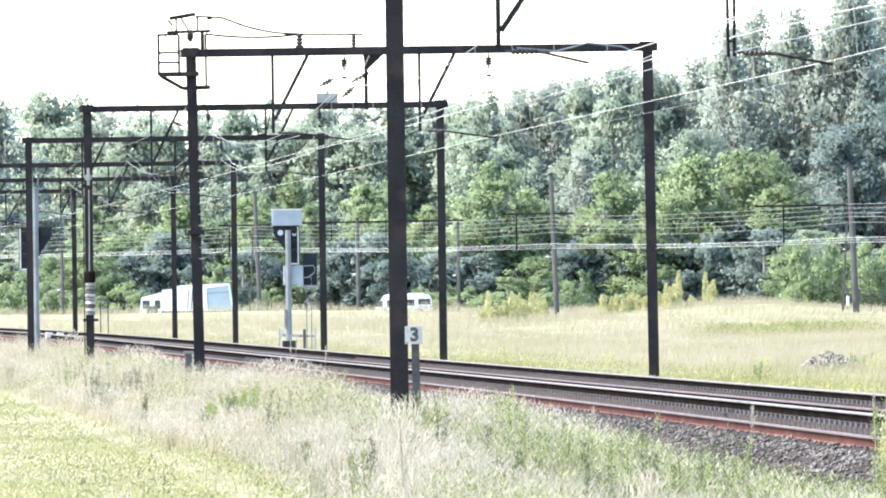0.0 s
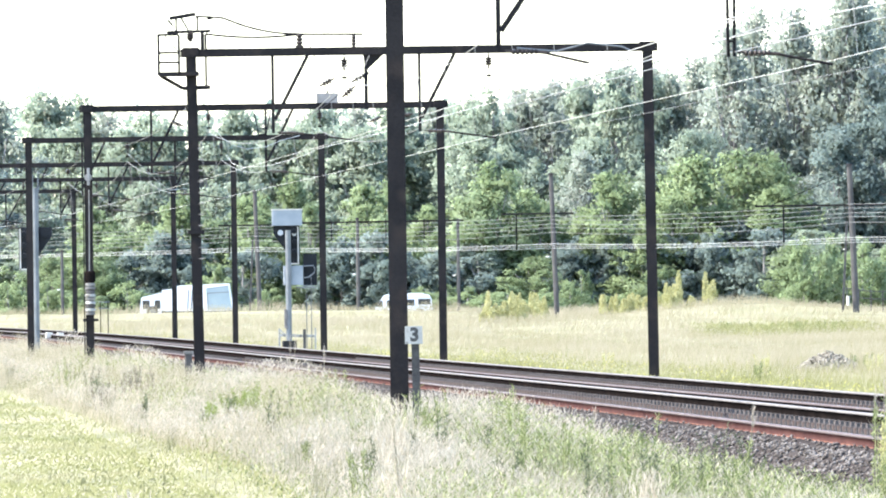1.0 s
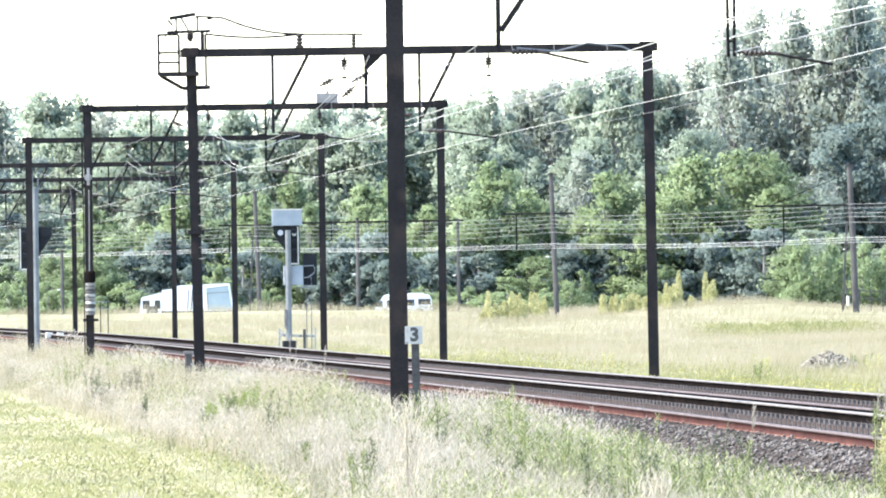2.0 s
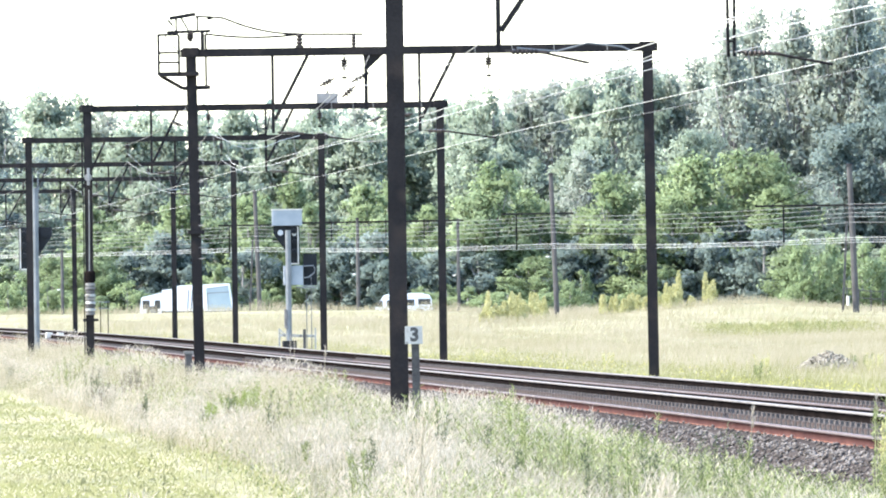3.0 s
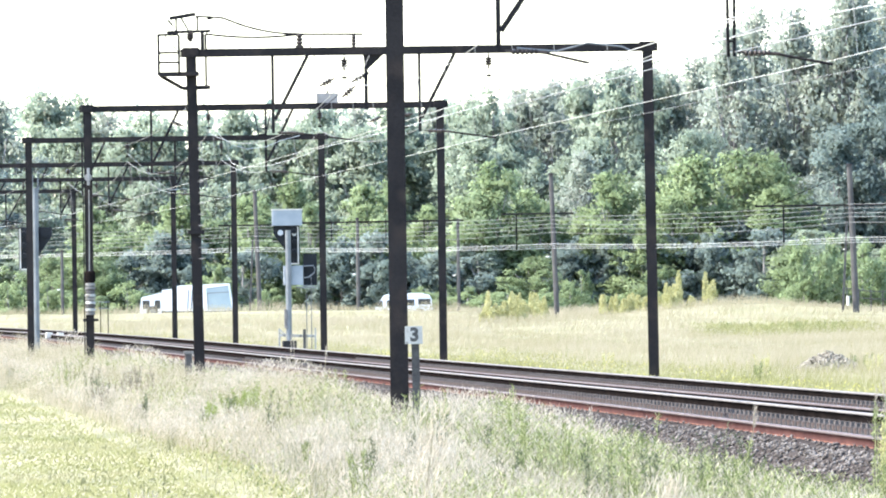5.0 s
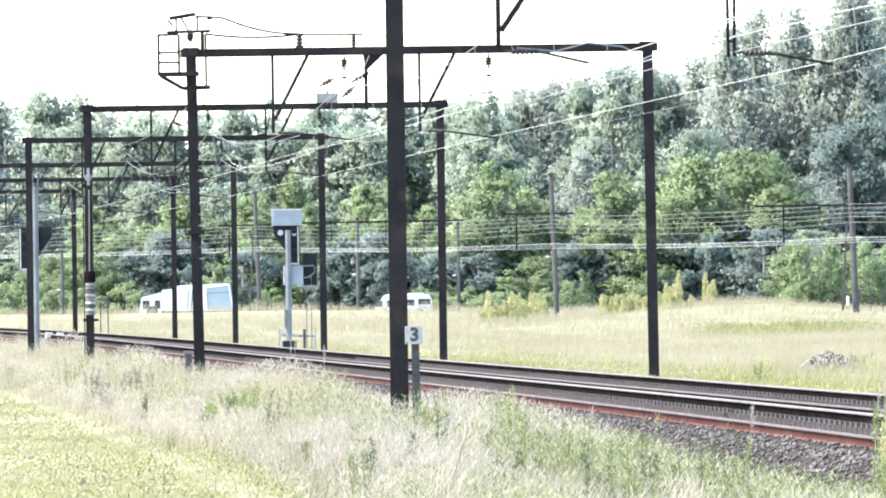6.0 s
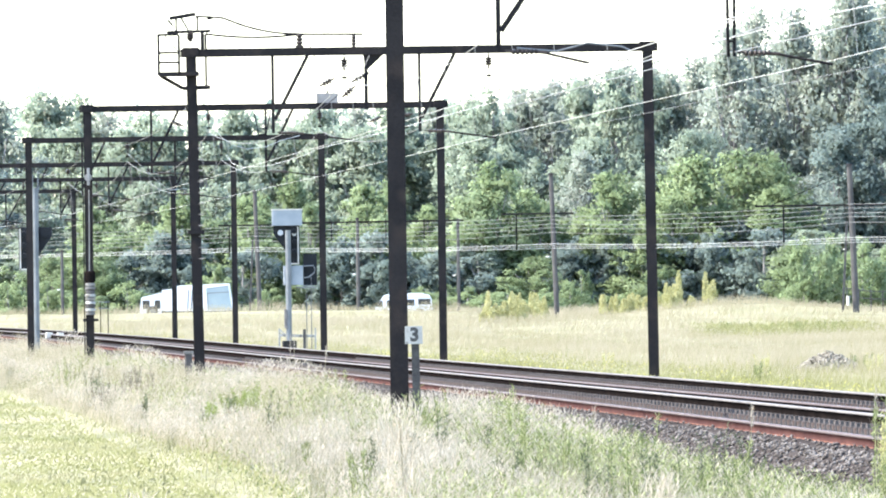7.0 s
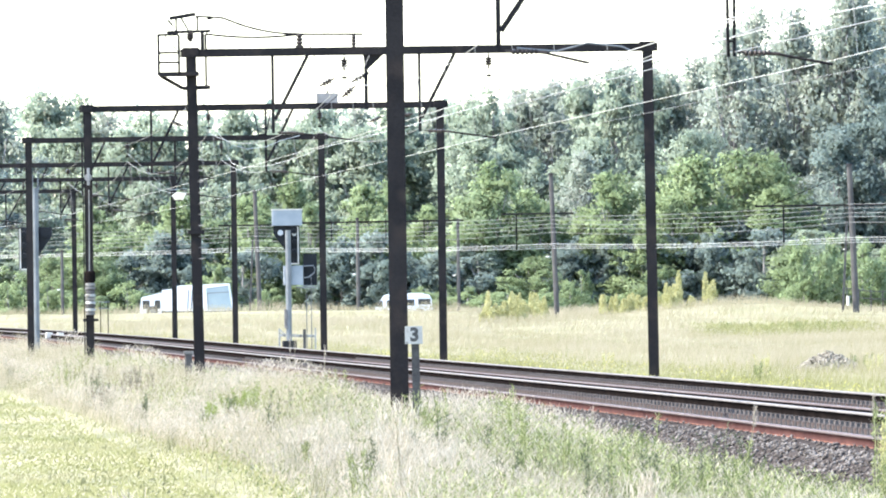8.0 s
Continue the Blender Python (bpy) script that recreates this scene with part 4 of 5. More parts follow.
def build_lorry():
    p = thing("lorry", "white lorry with a pale blue rear panel on the far road", "lorry", on_ground(-24.9, 650.0, 0.0))
    body = part("body", outline(Shape(), [(1.8, 0.5), (1.8, 2.26), (2.95, 2.33), (3.05, 2.56), (3.3, 2.6), (7.3, 2.72), (7.62, 0.5)], -1.2, 1.2), TRUCK_WHITE, p)
    cab = part("cab", outline(Shape(), [(-0.05, 0.25), (-0.02, 0.9), (0.1, 1.62), (0.2, 1.7), (1.0, 1.86), (1.75, 2.0), (1.75, 0.25)], -1.1, 1.1), TRUCK_WHITE, p)
    part("windscreen", outline(Shape(), [(-0.035, 0.75), (0.085, 1.5), (0.16, 1.5), (0.05, 0.75)], -1.0, 1.0), CAR_GLASS, cab)
    for x0, x1 in ((0.2, 0.78), (1.18, 1.66)):
        part("side_window", Shape().box((x0, -1.13, 0.72), (x1, -1.08, 1.42)), CAR_GLASS, cab)
    part("mirror", Shape().box((-0.12, -1.3, 0.85), (-0.02, -1.15, 1.45), c=0.02), BLACK_PAINT, cab)
    part("roof_edge", outline(Shape(), [(1.0, 1.87), (1.0, 1.92), (1.75, 2.1), (1.75, 2.01)], -1.05, 1.05), TRUCK_GREY, cab)
    part("rear_panel", outline(Shape(), [(5.52, 0.55), (5.42, 2.3), (7.25, 2.5), (7.52, 0.55)], -1.22, -1.19), TRUCK_BLUE, body, "pale blue panel")
    s = Shape()
    outline(s, [(5.46, 1.9), (5.44, 1.98), (7.32, 2.06), (7.34, 1.98)], -1.24, -1.215)
    outline(s, [(5.54, 0.55), (5.46, 1.9), (5.54, 1.9), (5.62, 0.55)], -1.24, -1.215)
    outline(s, [(5.44, 2.3), (5.44, 2.36), (7.24, 2.56), (7.25, 2.5)], -1.24, -1.215)
    part("panel_frame", s, TRUCK_GREY, body, "grey frame round the panel")
    for x in (3.82, 4.12):
        part("stripe", outline(Shape(), [(x, 0.6), (x + 0.12, 2.25), (x + 0.24, 2.25), (x + 0.12, 0.6)], -1.225, -1.2), TRUCK_GREY, body, "dark slanted stripe")
    part("chassis", Shape().box((0.2, -0.9, 0.4), (7.6, 0.9, 0.72)), TYRE, p)
    for x in (1.0, 5.6, 6.7):
        for y in (-1.0, 1.0):
            wheel(p, x, y, 0.48)


def build_van():
    p = thing("van", "white van with dark windows on the far road", "van", on_ground(-5.95, 690.0, -0.2))
    body = part("body", outline(Shape(), [(0, 0.3), (0, 0.8), (0.42, 1.36), (0.62, 1.72), (0.85, 1.88), (1.2, 1.96), (3.9, 2.0), (4.7, 1.84), (4.9, 1.4), (4.98, 0.35)], -0.95, 0.95), TRUCK_WHITE, p)
    part("windscreen", outline(Shape(), [(0.03, 0.84), (0.44, 1.36), (0.62, 1.4), (0.62, 0.84)], -0.965, 0.965), CAR_GLASS, body)
    for x0, x1, z0, z1 in ((0.98, 1.6, 0.84, 1.4), (1.7, 3.4, 0.9, 1.46), (3.72, 4.8, 1.0, 1.5)):
        part("side_window", Shape().box((x0, -0.97, z0), (x1, -0.93, z1)), CAR_GLASS, body)
    part("roof_seam", Shape().box((0.9, -0.96, 1.62), (4.7, -0.94, 1.66)), TRUCK_GREY, body)
    for x in (0.9, 3.9):
        for y in (-0.85, 0.85):
            wheel(p, x, y, 0.33)


def build_road():
    ys = [(-200, 640), (-60, 648), (-20, 655), (0, 690), (30, 705), (200, 730)]
    s = Shape()
    for (x0, y0), (x1, y1) in zip(ys, ys[1:]):
        n = max(2, int((x1 - x0) / 5))
        for k in range(n):
            q = []
            for f in (k / n, (k + 1) / n):
                x, y = x0 + (x1 - x0) * f, y0 + (y1 - y0) * f
                q.append((x, y))
            v = []
            for x, y in q:
                v += [on_ground(x, y - 3.5, 0.15), on_ground(x, y + 3.5, 0.15)]
            s.add(v, [(0, 2, 3, 1)])
    tagged(new("road", mesh_of("road", s, ASPHALT)), "narrow grey asphalt road behind the meadow", "road", kind="structure")


# ---- trees ----
def leaf_cloud(rng, blobs, count, size, droop=0.0):
    """Small leaf clumps on the outer shells of the blobs: one small face each."""
    w = np.array([b[3] ** 2 for b in blobs])
    pick = rng.choice(len(blobs), count, p=w / w.sum())
    b = np.array(blobs)[pick]
    d = rng.normal(size=(count, 3))
    d[:, 2] += 0.35
    d /= np.linalg.norm(d, axis=1)[:, None]
    # each bough ends in a handful of sprays
    sprays = rng.normal(size=(len(blobs), 9, 3)) * np.array([0.5, 0.5, 0.42])
    spray = sprays[pick, rng.integers(0, 9, count)]
    r = b[:, 3] * (0.12 + 0.6 * rng.random(count) ** 0.7) * rng.uniform(0.6, 1.25, (len(blobs)))[pick]
    c = b[:, :3] + spray * b[:, 3:4] + d * r[:, None] * np.array([1, 1, 0.8])
    c[:, 2] -= droop * rng.random(count) ** 2
    nrm = d + 0.75 * rng.normal(size=(count, 3))
    nrm /= np.linalg.norm(nrm, axis=1)[:, None]
    u = np.cross(nrm, rng.normal(size=(count, 3)))
    u[:, 2] *= 1.8 if droop > 0 else 1.0
    u /= np.linalg.norm(u, axis=1)[:, None] + 1e-9
    w2 = np.cross(nrm, u)
    w2 /= np.linalg.norm(w2, axis=1)[:, None] + 1e-9
    s = size * rng.uniform(0.55, 1.3, count)[:, None]
    k = 0.55 if droop == 0 else 0.4
    v = np.stack([c - u * s * 0.55 - w2 * s * k, c - u * s * 0.3 + w2 * s * k, c + u * s * 0.75], 1)
    out = np.einsum("ij,ij->i", np.cross(v[:, 1] - v[:, 0], v[:, 2] - v[:, 0]), d) < 0
    v[out] = v[out][:, [0, 2, 1]]
    whole = c - np.array([0.0, 0.0, b[:, 2].mean() * 0.8])
    whole /= np.linalg.norm(whole, axis=1)[:, None] + 1e-9
    bough = spray * 0.9 + 0.5 * d
    shade = 0.55 * whole + 0.45 * bough + 0.3 * nrm + np.array([0.0, -0.25, 0.3])
    shade /= np.linalg.norm(shade, axis=1)[:, None]
    return v.reshape(-1, 3), np.arange(count * 3).reshape(-1, 3), np.repeat(shade, 3, axis=0)


def make_tree(seed, height, width, leaf, kind, count, size):
    """A tree of unit placing: trunk with limbs, and a crown of clumps with gaps."""
    rng = np.random.default_rng(seed)
    labels = {"willow": ("tall silver-green tree with an open feathery crown and pale limbs", "tree"), "round": ("broad leafy green tree at the edge of the wood", "tree"),
              "light": ("bushy light green tree at the edge of the wood", "tree"), "dark": ("dense dark green tree in the shade of the wood", "tree"), "shaded": ("tall dense dark green tree in the shade of the wood", "tree"), "bush": ("low light green bush at the foot of the wood", "bush")}
    t = thing(kind + "_tree" if kind != "bush" else "bush", *labels[kind], (0, 0, -500), "trees of the wood")
    base = {"willow": 0.22, "round": 0.1, "light": 0.06, "dark": 0.04, "shaded": 0.06, "bush": 0.02}[kind]
    blobs = []
    n = {"willow": 62, "round": 42, "light": 34, "dark": 30, "shaded": 42, "bush": 18}[kind]
    wood = Shape()
    lean = rng.uniform(-0.04, 0.04, 2) * height
    wood.tube([(0, 0, -0.6), (lean[0] * 0.3, lean[1] * 0.3, height * 0.35), (lean[0], lean[1], height * 0.85)], [height * 0.018, height * 0.012, height * 0.003], 8)
    for i in range(n):
        f = base + (0.97 - base) * (i + rng.random()) / n
        if kind == "willow":
            env = math.sin(math.pi * min(1, 0.12 + 0.88 * f) ** 0.8) ** 0.7
        else:
            env = math.sqrt(max(0.02, 1 - ((f - 0.38) / 0.63) ** 2)) if f > 0.38 else 0.8 + 0.2 * f / 0.38
        a = rng.uniform(0, 2 * math.pi)
        rr = width * 0.5 * env * math.sqrt(rng.random()) * (0.95 if f < 0.8 else 0.5)
        br = width * rng.uniform(0.075, 0.17) * (0.7 + 0.45 * env)
        c = (rr * math.cos(a) + lean[0] * f, rr * math.sin(a) + lean[1] * f, max(br * 0.6, f * height - br))
        blobs.append((*c, br))
        if i % 2 == 0 or kind == "willow":
            z0 = max(0.08 * height, c[2] * rng.uniform(0.45, 0.7))
            wood.tube([(lean[0] * z0 / height, lean[1] * z0 / height, z0), (c[0] * 0.55, c[1] * 0.55, z0 + (c[2] - z0) * 0.6), (c[0], c[1], c[2] + br * 0.5)], [height * 0.007, height * 0.0045, height * 0.0016], 5)
    part("trunk", wood, BARK, t, "grey-brown trunk with forking limbs", smooth=True)
    v, f, shade = leaf_cloud(rng, blobs, count, size, 1.2 if kind == "willow" else 0.0)
    crown = new("crown", big_mesh("crown", v, f, leaf))
    crown.data.polygons.foreach_set("use_smooth", np.ones(len(f), dtype=bool))
    crown.data.normals_split_custom_set_from_vertices(shade.tolist())
    crown.parent = t
    tagged(crown, "crown of many small leaf clumps")
    return t


VARIANTS = {}
USED = set()


def place_tree(kind, x, y, height, width, rng):
    """Stands one of the kind's shapes at x, y, stretched to its height and width."""
    pool = VARIANTS[kind]
    base, h0, w0 = pool[int(rng.integers(len(pool)))]
    m = Matrix.Translation(on_ground(x, y, -0.2)) @ Matrix.Rotation(rng.uniform(0, 6.28), 4, "Z")
    if base.name in USED:
        t = copy_thing(base, m)
    else:
        USED.add(base.name)
        base.matrix_basis = m
        t = base
    t.scale = (width / w0, width / w0, height / h0)
    return t


def build_wood():
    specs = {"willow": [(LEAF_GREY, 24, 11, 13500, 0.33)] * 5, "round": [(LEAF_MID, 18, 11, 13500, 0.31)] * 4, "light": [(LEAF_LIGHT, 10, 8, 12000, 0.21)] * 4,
             "dark": [(LEAF_SHADE, 9, 8, 6500, 0.29)] * 3, "shaded": [(LEAF_SHADE, 18, 10, 13000, 0.29)] * 2, "bush": [(LEAF_LIGHT, 4, 5, 5200, 0.16)] * 2}
    for kind, rows in specs.items():
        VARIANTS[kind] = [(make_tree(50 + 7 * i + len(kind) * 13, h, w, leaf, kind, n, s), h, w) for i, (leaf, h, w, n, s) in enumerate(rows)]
    rng = np.random.default_rng(21)
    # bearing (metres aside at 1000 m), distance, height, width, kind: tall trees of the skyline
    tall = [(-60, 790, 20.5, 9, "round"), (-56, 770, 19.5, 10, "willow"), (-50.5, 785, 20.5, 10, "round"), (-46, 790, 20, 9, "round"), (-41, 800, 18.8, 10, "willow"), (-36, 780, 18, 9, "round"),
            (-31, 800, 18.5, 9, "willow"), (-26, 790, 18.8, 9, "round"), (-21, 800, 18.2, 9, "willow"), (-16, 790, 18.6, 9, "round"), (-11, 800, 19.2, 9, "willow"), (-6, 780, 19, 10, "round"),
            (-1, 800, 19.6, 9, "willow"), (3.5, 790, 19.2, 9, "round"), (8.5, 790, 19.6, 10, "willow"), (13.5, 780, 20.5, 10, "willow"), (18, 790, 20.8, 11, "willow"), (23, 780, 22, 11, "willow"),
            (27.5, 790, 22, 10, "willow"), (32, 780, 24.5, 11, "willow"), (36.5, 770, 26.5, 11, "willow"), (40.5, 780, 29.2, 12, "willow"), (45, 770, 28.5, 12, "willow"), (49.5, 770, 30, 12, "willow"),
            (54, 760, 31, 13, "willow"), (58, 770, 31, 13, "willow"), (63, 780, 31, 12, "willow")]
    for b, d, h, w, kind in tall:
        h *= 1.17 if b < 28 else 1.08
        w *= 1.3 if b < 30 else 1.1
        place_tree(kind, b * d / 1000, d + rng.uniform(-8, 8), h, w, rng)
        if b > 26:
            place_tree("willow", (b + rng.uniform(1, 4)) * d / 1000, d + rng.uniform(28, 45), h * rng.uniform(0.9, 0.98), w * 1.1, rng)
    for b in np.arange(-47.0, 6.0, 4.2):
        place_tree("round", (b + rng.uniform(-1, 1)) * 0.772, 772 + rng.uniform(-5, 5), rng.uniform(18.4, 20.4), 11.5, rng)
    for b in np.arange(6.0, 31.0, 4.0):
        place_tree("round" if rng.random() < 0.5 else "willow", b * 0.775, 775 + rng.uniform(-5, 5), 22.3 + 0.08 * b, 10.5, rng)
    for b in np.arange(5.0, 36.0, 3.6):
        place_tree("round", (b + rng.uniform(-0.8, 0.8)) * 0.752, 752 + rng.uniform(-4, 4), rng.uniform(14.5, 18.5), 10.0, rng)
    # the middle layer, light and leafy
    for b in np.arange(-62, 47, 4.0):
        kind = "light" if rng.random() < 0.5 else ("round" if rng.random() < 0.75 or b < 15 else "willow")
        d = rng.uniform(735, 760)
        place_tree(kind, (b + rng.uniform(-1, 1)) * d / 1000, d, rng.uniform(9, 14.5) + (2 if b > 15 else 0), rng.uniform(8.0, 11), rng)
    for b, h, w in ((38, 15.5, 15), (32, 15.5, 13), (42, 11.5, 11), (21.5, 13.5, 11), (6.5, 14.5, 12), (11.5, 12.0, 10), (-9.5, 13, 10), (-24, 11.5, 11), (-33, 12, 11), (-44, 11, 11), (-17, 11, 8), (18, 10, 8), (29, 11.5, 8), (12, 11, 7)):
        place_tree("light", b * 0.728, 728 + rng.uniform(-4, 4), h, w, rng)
    # shaded flanks of the wood, given by trees of darker leaf colour
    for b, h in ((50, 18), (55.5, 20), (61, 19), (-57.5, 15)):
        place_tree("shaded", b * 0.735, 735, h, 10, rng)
    # foot of the wood: shade put in as darker leaf colour, light and leafy between
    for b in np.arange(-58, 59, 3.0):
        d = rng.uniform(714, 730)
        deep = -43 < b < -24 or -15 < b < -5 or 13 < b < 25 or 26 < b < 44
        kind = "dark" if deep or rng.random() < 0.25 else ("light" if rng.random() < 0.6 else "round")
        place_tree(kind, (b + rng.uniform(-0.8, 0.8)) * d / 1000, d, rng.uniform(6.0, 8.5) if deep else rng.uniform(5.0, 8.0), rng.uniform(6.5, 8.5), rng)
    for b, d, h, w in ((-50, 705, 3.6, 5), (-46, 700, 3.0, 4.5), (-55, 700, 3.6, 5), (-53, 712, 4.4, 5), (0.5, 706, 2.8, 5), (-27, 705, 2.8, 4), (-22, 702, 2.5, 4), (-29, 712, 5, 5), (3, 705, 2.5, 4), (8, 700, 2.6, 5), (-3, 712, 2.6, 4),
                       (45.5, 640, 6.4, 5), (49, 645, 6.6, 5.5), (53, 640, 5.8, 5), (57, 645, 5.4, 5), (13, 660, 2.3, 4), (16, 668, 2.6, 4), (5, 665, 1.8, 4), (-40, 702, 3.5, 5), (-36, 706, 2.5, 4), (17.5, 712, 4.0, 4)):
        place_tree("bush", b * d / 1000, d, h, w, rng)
    # the deep wood behind
    k = 34000
    c = np.stack([rng.uniform(-110, 110, k), rng.uniform(850, 900, k), rng.uniform(0, 1, k)], -1)
    top = np.interp(c[:, 0] / 0.87, [-100, -20, 10, 30, 45, 100], [22.0, 21.4, 22.2, 24.5, 27, 27])
    c[:, 2] = 0.3 + c[:, 2] * (top + 1.2 * np.sin(c[:, 0] * 0.9) + 0.8 * np.sin(c[:, 0] * 2.3))
    u, w = rng.normal(size=(k, 3)), rng.normal(size=(k, 3))
    u, w = u / np.linalg.norm(u, axis=1)[:, None] * 0.45, w / np.linalg.norm(w, axis=1)[:, None] * 0.45
    v = np.stack([c - u, c + w, c + u, c - w], 1).reshape(-1, 3)
    tagged(new("far_wood", big_mesh("far_wood", v, np.arange(4 * k).reshape(-1, 4), LEAF_MID)), "dense dark foliage deep in the wood", "wood", kind="stuff")


# ---- grass ----
def blades(rng, x, y, z, height, width, bend, bent=True):
    """Tapering blades, all turned at random: three triangles each where bent, else one."""
    k = len(x)
    a = rng.uniform(0, 2 * math.pi, k)
    lx, ly = np.cos(a) * bend * height + 0.1 * height, np.sin(a) * bend * height
    b = rng.uniform(-0.9, 0.9, k)
    wx, wy = np.cos(b) * width / 2, np.sin(b) * width / 2
    p = np.stack([x, y, z], -1)
    tip = p + np.stack([lx, ly, height], -1)
    w = np.stack([wx, wy, np.zeros(k)], -1)
    if not bent:
        return np.stack([p - w, p + w, tip], 1).reshape(-1, 3), np.arange(3 * k).reshape(-1, 3)
    mid = p + np.stack([lx * 0.35, ly * 0.35, height * 0.6], -1)
    v = np.stack([p - w, p + w, mid + w * 0.9, mid - w * 0.9, tip], 1).reshape(-1, 3)
    i = np.arange(k)[:, None] * 5
    t = np.stack([i + [0, 1, 2], i + [0, 2, 3], i + [3, 2, 4]], 1).reshape(-1, 3)
    return v, t


def soften(me, rng, n, loose):
    """Turns the shading of thin blades mostly upwards, as a dense sward shades."""
    d = rng.normal(size=(n, 3)) * loose + np.array([0.0, -0.45, 1.0])
    d /= np.linalg.norm(d, axis=1)[:, None]
    me.polygons.foreach_set("use_smooth", np.ones(n, dtype=bool))
    me.normals_split_custom_set_from_vertices(np.repeat(d, 3, axis=0).tolist())
    return me


def patch(x, y, sx, sy, seed):
    """Slow natural variation from 0 to 1."""
    return 0.5 + 0.25 * np.sin(x * sx + seed) * np.cos(y * sy * 0.7 + seed * 2) + 0.25 * np.sin(x * sx * 2.7 + y * sy * 1.9 + seed * 3)


def near_far(rng, k, a, b, power=1.0):
    """Distances from a to b, denser towards a."""
    f = rng.random(k)
    return 1.0 / ((1 / a) * (1 - f) + (1 / b) * f) if power == 1.0 else a + (b - a) * f ** power


def verge_height(x, y, o):
    """How tall the verge grows."""
    o = o - np.interp(y, [160, 230], [0.0, 0.8])
    edge = np.interp(y, [120, 160], [1.0, 0.62])
    return np.interp(y, [60, 100, 122], [0.75, 0.85, 1.15]) * (0.5 + 0.5 * patch(x, y, 1.1, 0.07, 1.0)) * np.interp(o, [-7.8, -6.4, -5.4], [0.35, 0.75, 1.0]) * np.interp(o, [-4.4, -4.0, -3.2, -2.5, -1.9], [1.0, 1.0, 0.72, 0.45, 0.24]) * np.where(o > -4.4, edge + (1 - edge) * np.clip((-4.0 - o) / 0.4, 0, 1), 1.0) * np.interp(y, [150, 210, 320, 420], [1.0, 1.05, 1.15, 1.3])


def weediness(x, y, o):
    """Share of green weeds on the verge: loose patches, and thick at its near end beside the ballast."""
    loose = np.clip(1.9 * patch(x, y, 0.9, 0.12, 5.0) - 0.36, 0, 0.8)
    thick = np.clip((122 - y) / 14, 0, 1) * np.clip((o + 5.6) / 0.8, 0, 1) * np.interp(o, [-2.6, -2.0], [1.0, 0.25]) * (0.55 + 0.45 * patch(x, y, 1.7, 0.3, 8.0))
    return np.maximum(loose, thick)


def build_grass():
    rng = np.random.default_rng(3)
    # tall dry verge between the field and the near track, thinning out towards both
    for name, k, y0, y1, bent, label in (("verge_grass", 150000, 58, 128, True, "tall pale dry grass on the railway verge"), ("far_verge_grass", 210000, 120, 470, False, "tall pale dry grass along the railway verge")):
        y = near_far(rng, k, y0, y1)
        edge = np.interp(y, [60, 110, 250], [-6.6, -6.8, -7.8])
        o = rng.uniform(-8.0, -2.4, k)
        keep = rng.random(k) < np.clip((o - edge) / 0.9 + 0.3, 0.02, 1) * np.clip((-2.6 - o + np.interp(y, [160, 230], [0.0, 0.8])) / 1.3 + 0.12, 0, 1)
        keep &= rng.random(k) > 0.8 * weediness(line_x(y) + o, y, o)
        y, o = y[keep], o[keep]
        x = line_x(y) + o
        h = verge_height(x, y, o) * (rng.uniform(0.5, 1.1, len(x)) if bent else rng.uniform(0.72, 1.06, len(x)))
        v, t = blades(rng, x, y, ground_z(o, y) - 0.02, h, 0.0028 + 0.000035 * y, 0.42, bent)
        me = big_mesh(name, v, t, STRAW)
        tagged(new(name, me if bent else soften(me, rng, len(t), 0.15)), label, "grass", kind="stuff")
    # seed heads above the blades
    k = 190000
    y = near_far(rng, k, 58, 420)
    o = rng.uniform(-7.4, -2.9, k)
    x = line_x(y) + o
    keep = rng.random(k) < np.clip(1.7 * patch(x, y, 0.8, 0.09, 4.0) - 0.3, 0.05, 1) * (1 - 0.6 * weediness(x, y, o))
    x, y, o = x[keep], y[keep], o[keep]
    k = len(x)
    z = ground_z(o, y) + verge_height(x, y, o) * rng.uniform(0.55, 1.15, k)
    v, t = blades(rng, x, y, z - 0.05, rng.uniform(0.03, 0.1, k), 0.0025 + 0.00006 * y, 0.7, False)
    tagged(new("grass_seed_heads", big_mesh("grass_seed_heads", v, t, SEED)), "feathery pale grass seed heads", "grass", kind="stuff")
    # green weeds near the camera's end of the verge and in loose patches
    k = 230000
    y = near_far(rng, k, 58, 260)
    o = rng.uniform(-7.6, -2.0, k)
    x = line_x(y) + o
    dens = weediness(x, y, o) * np.clip((o + 7.1) / 0.9, 0.1, 1)
    keep = rng.random(k) < dens
    x, y, o = x[keep], y[keep], o[keep]
    h = verge_height(x, y, o) * rng.uniform(0.5, 1.1, len(x))
    zz = ground_z(o, y) + h * rng.random(len(x)) ** 0.7
    v, t = blades(rng, x, y, zz, rng.uniform(0.025, 0.07, len(x)), rng.uniform(0.008, 0.02, len(x)) + 0.00004 * y, 1.0, False)
    tagged(new("verge_weeds", big_mesh("verge_weeds", v, t, WEED)), "grey-green leafy weeds among the verge grass", "weeds", kind="stuff")
    # mown field
    k = 150000
    y = near_far(rng, k, 80, 330)
    o = -6.6 - 18 * rng.random(k) ** 1.2
    x = line_x(y) + o
    h = rng.uniform(0.02, 0.05, k) + 0.12 * (rng.random(k) < 0.01)
    v, t = blades(rng, x, y, ground_z(o, y) - 0.02, h, 0.015 + 0.00013 * y, 0.6, False)
    tagged(new("field_grass", soften(big_mesh("field_grass", v, t, MOWN), rng, len(t), 0.08)), "short yellow-green mown meadow grass", "grass", kind="stuff")
    # meadow behind the tracks
    k = 330000
    y = near_far(rng, k, 140, 690)
    o = 6.0 + 75 * rng.random(k)
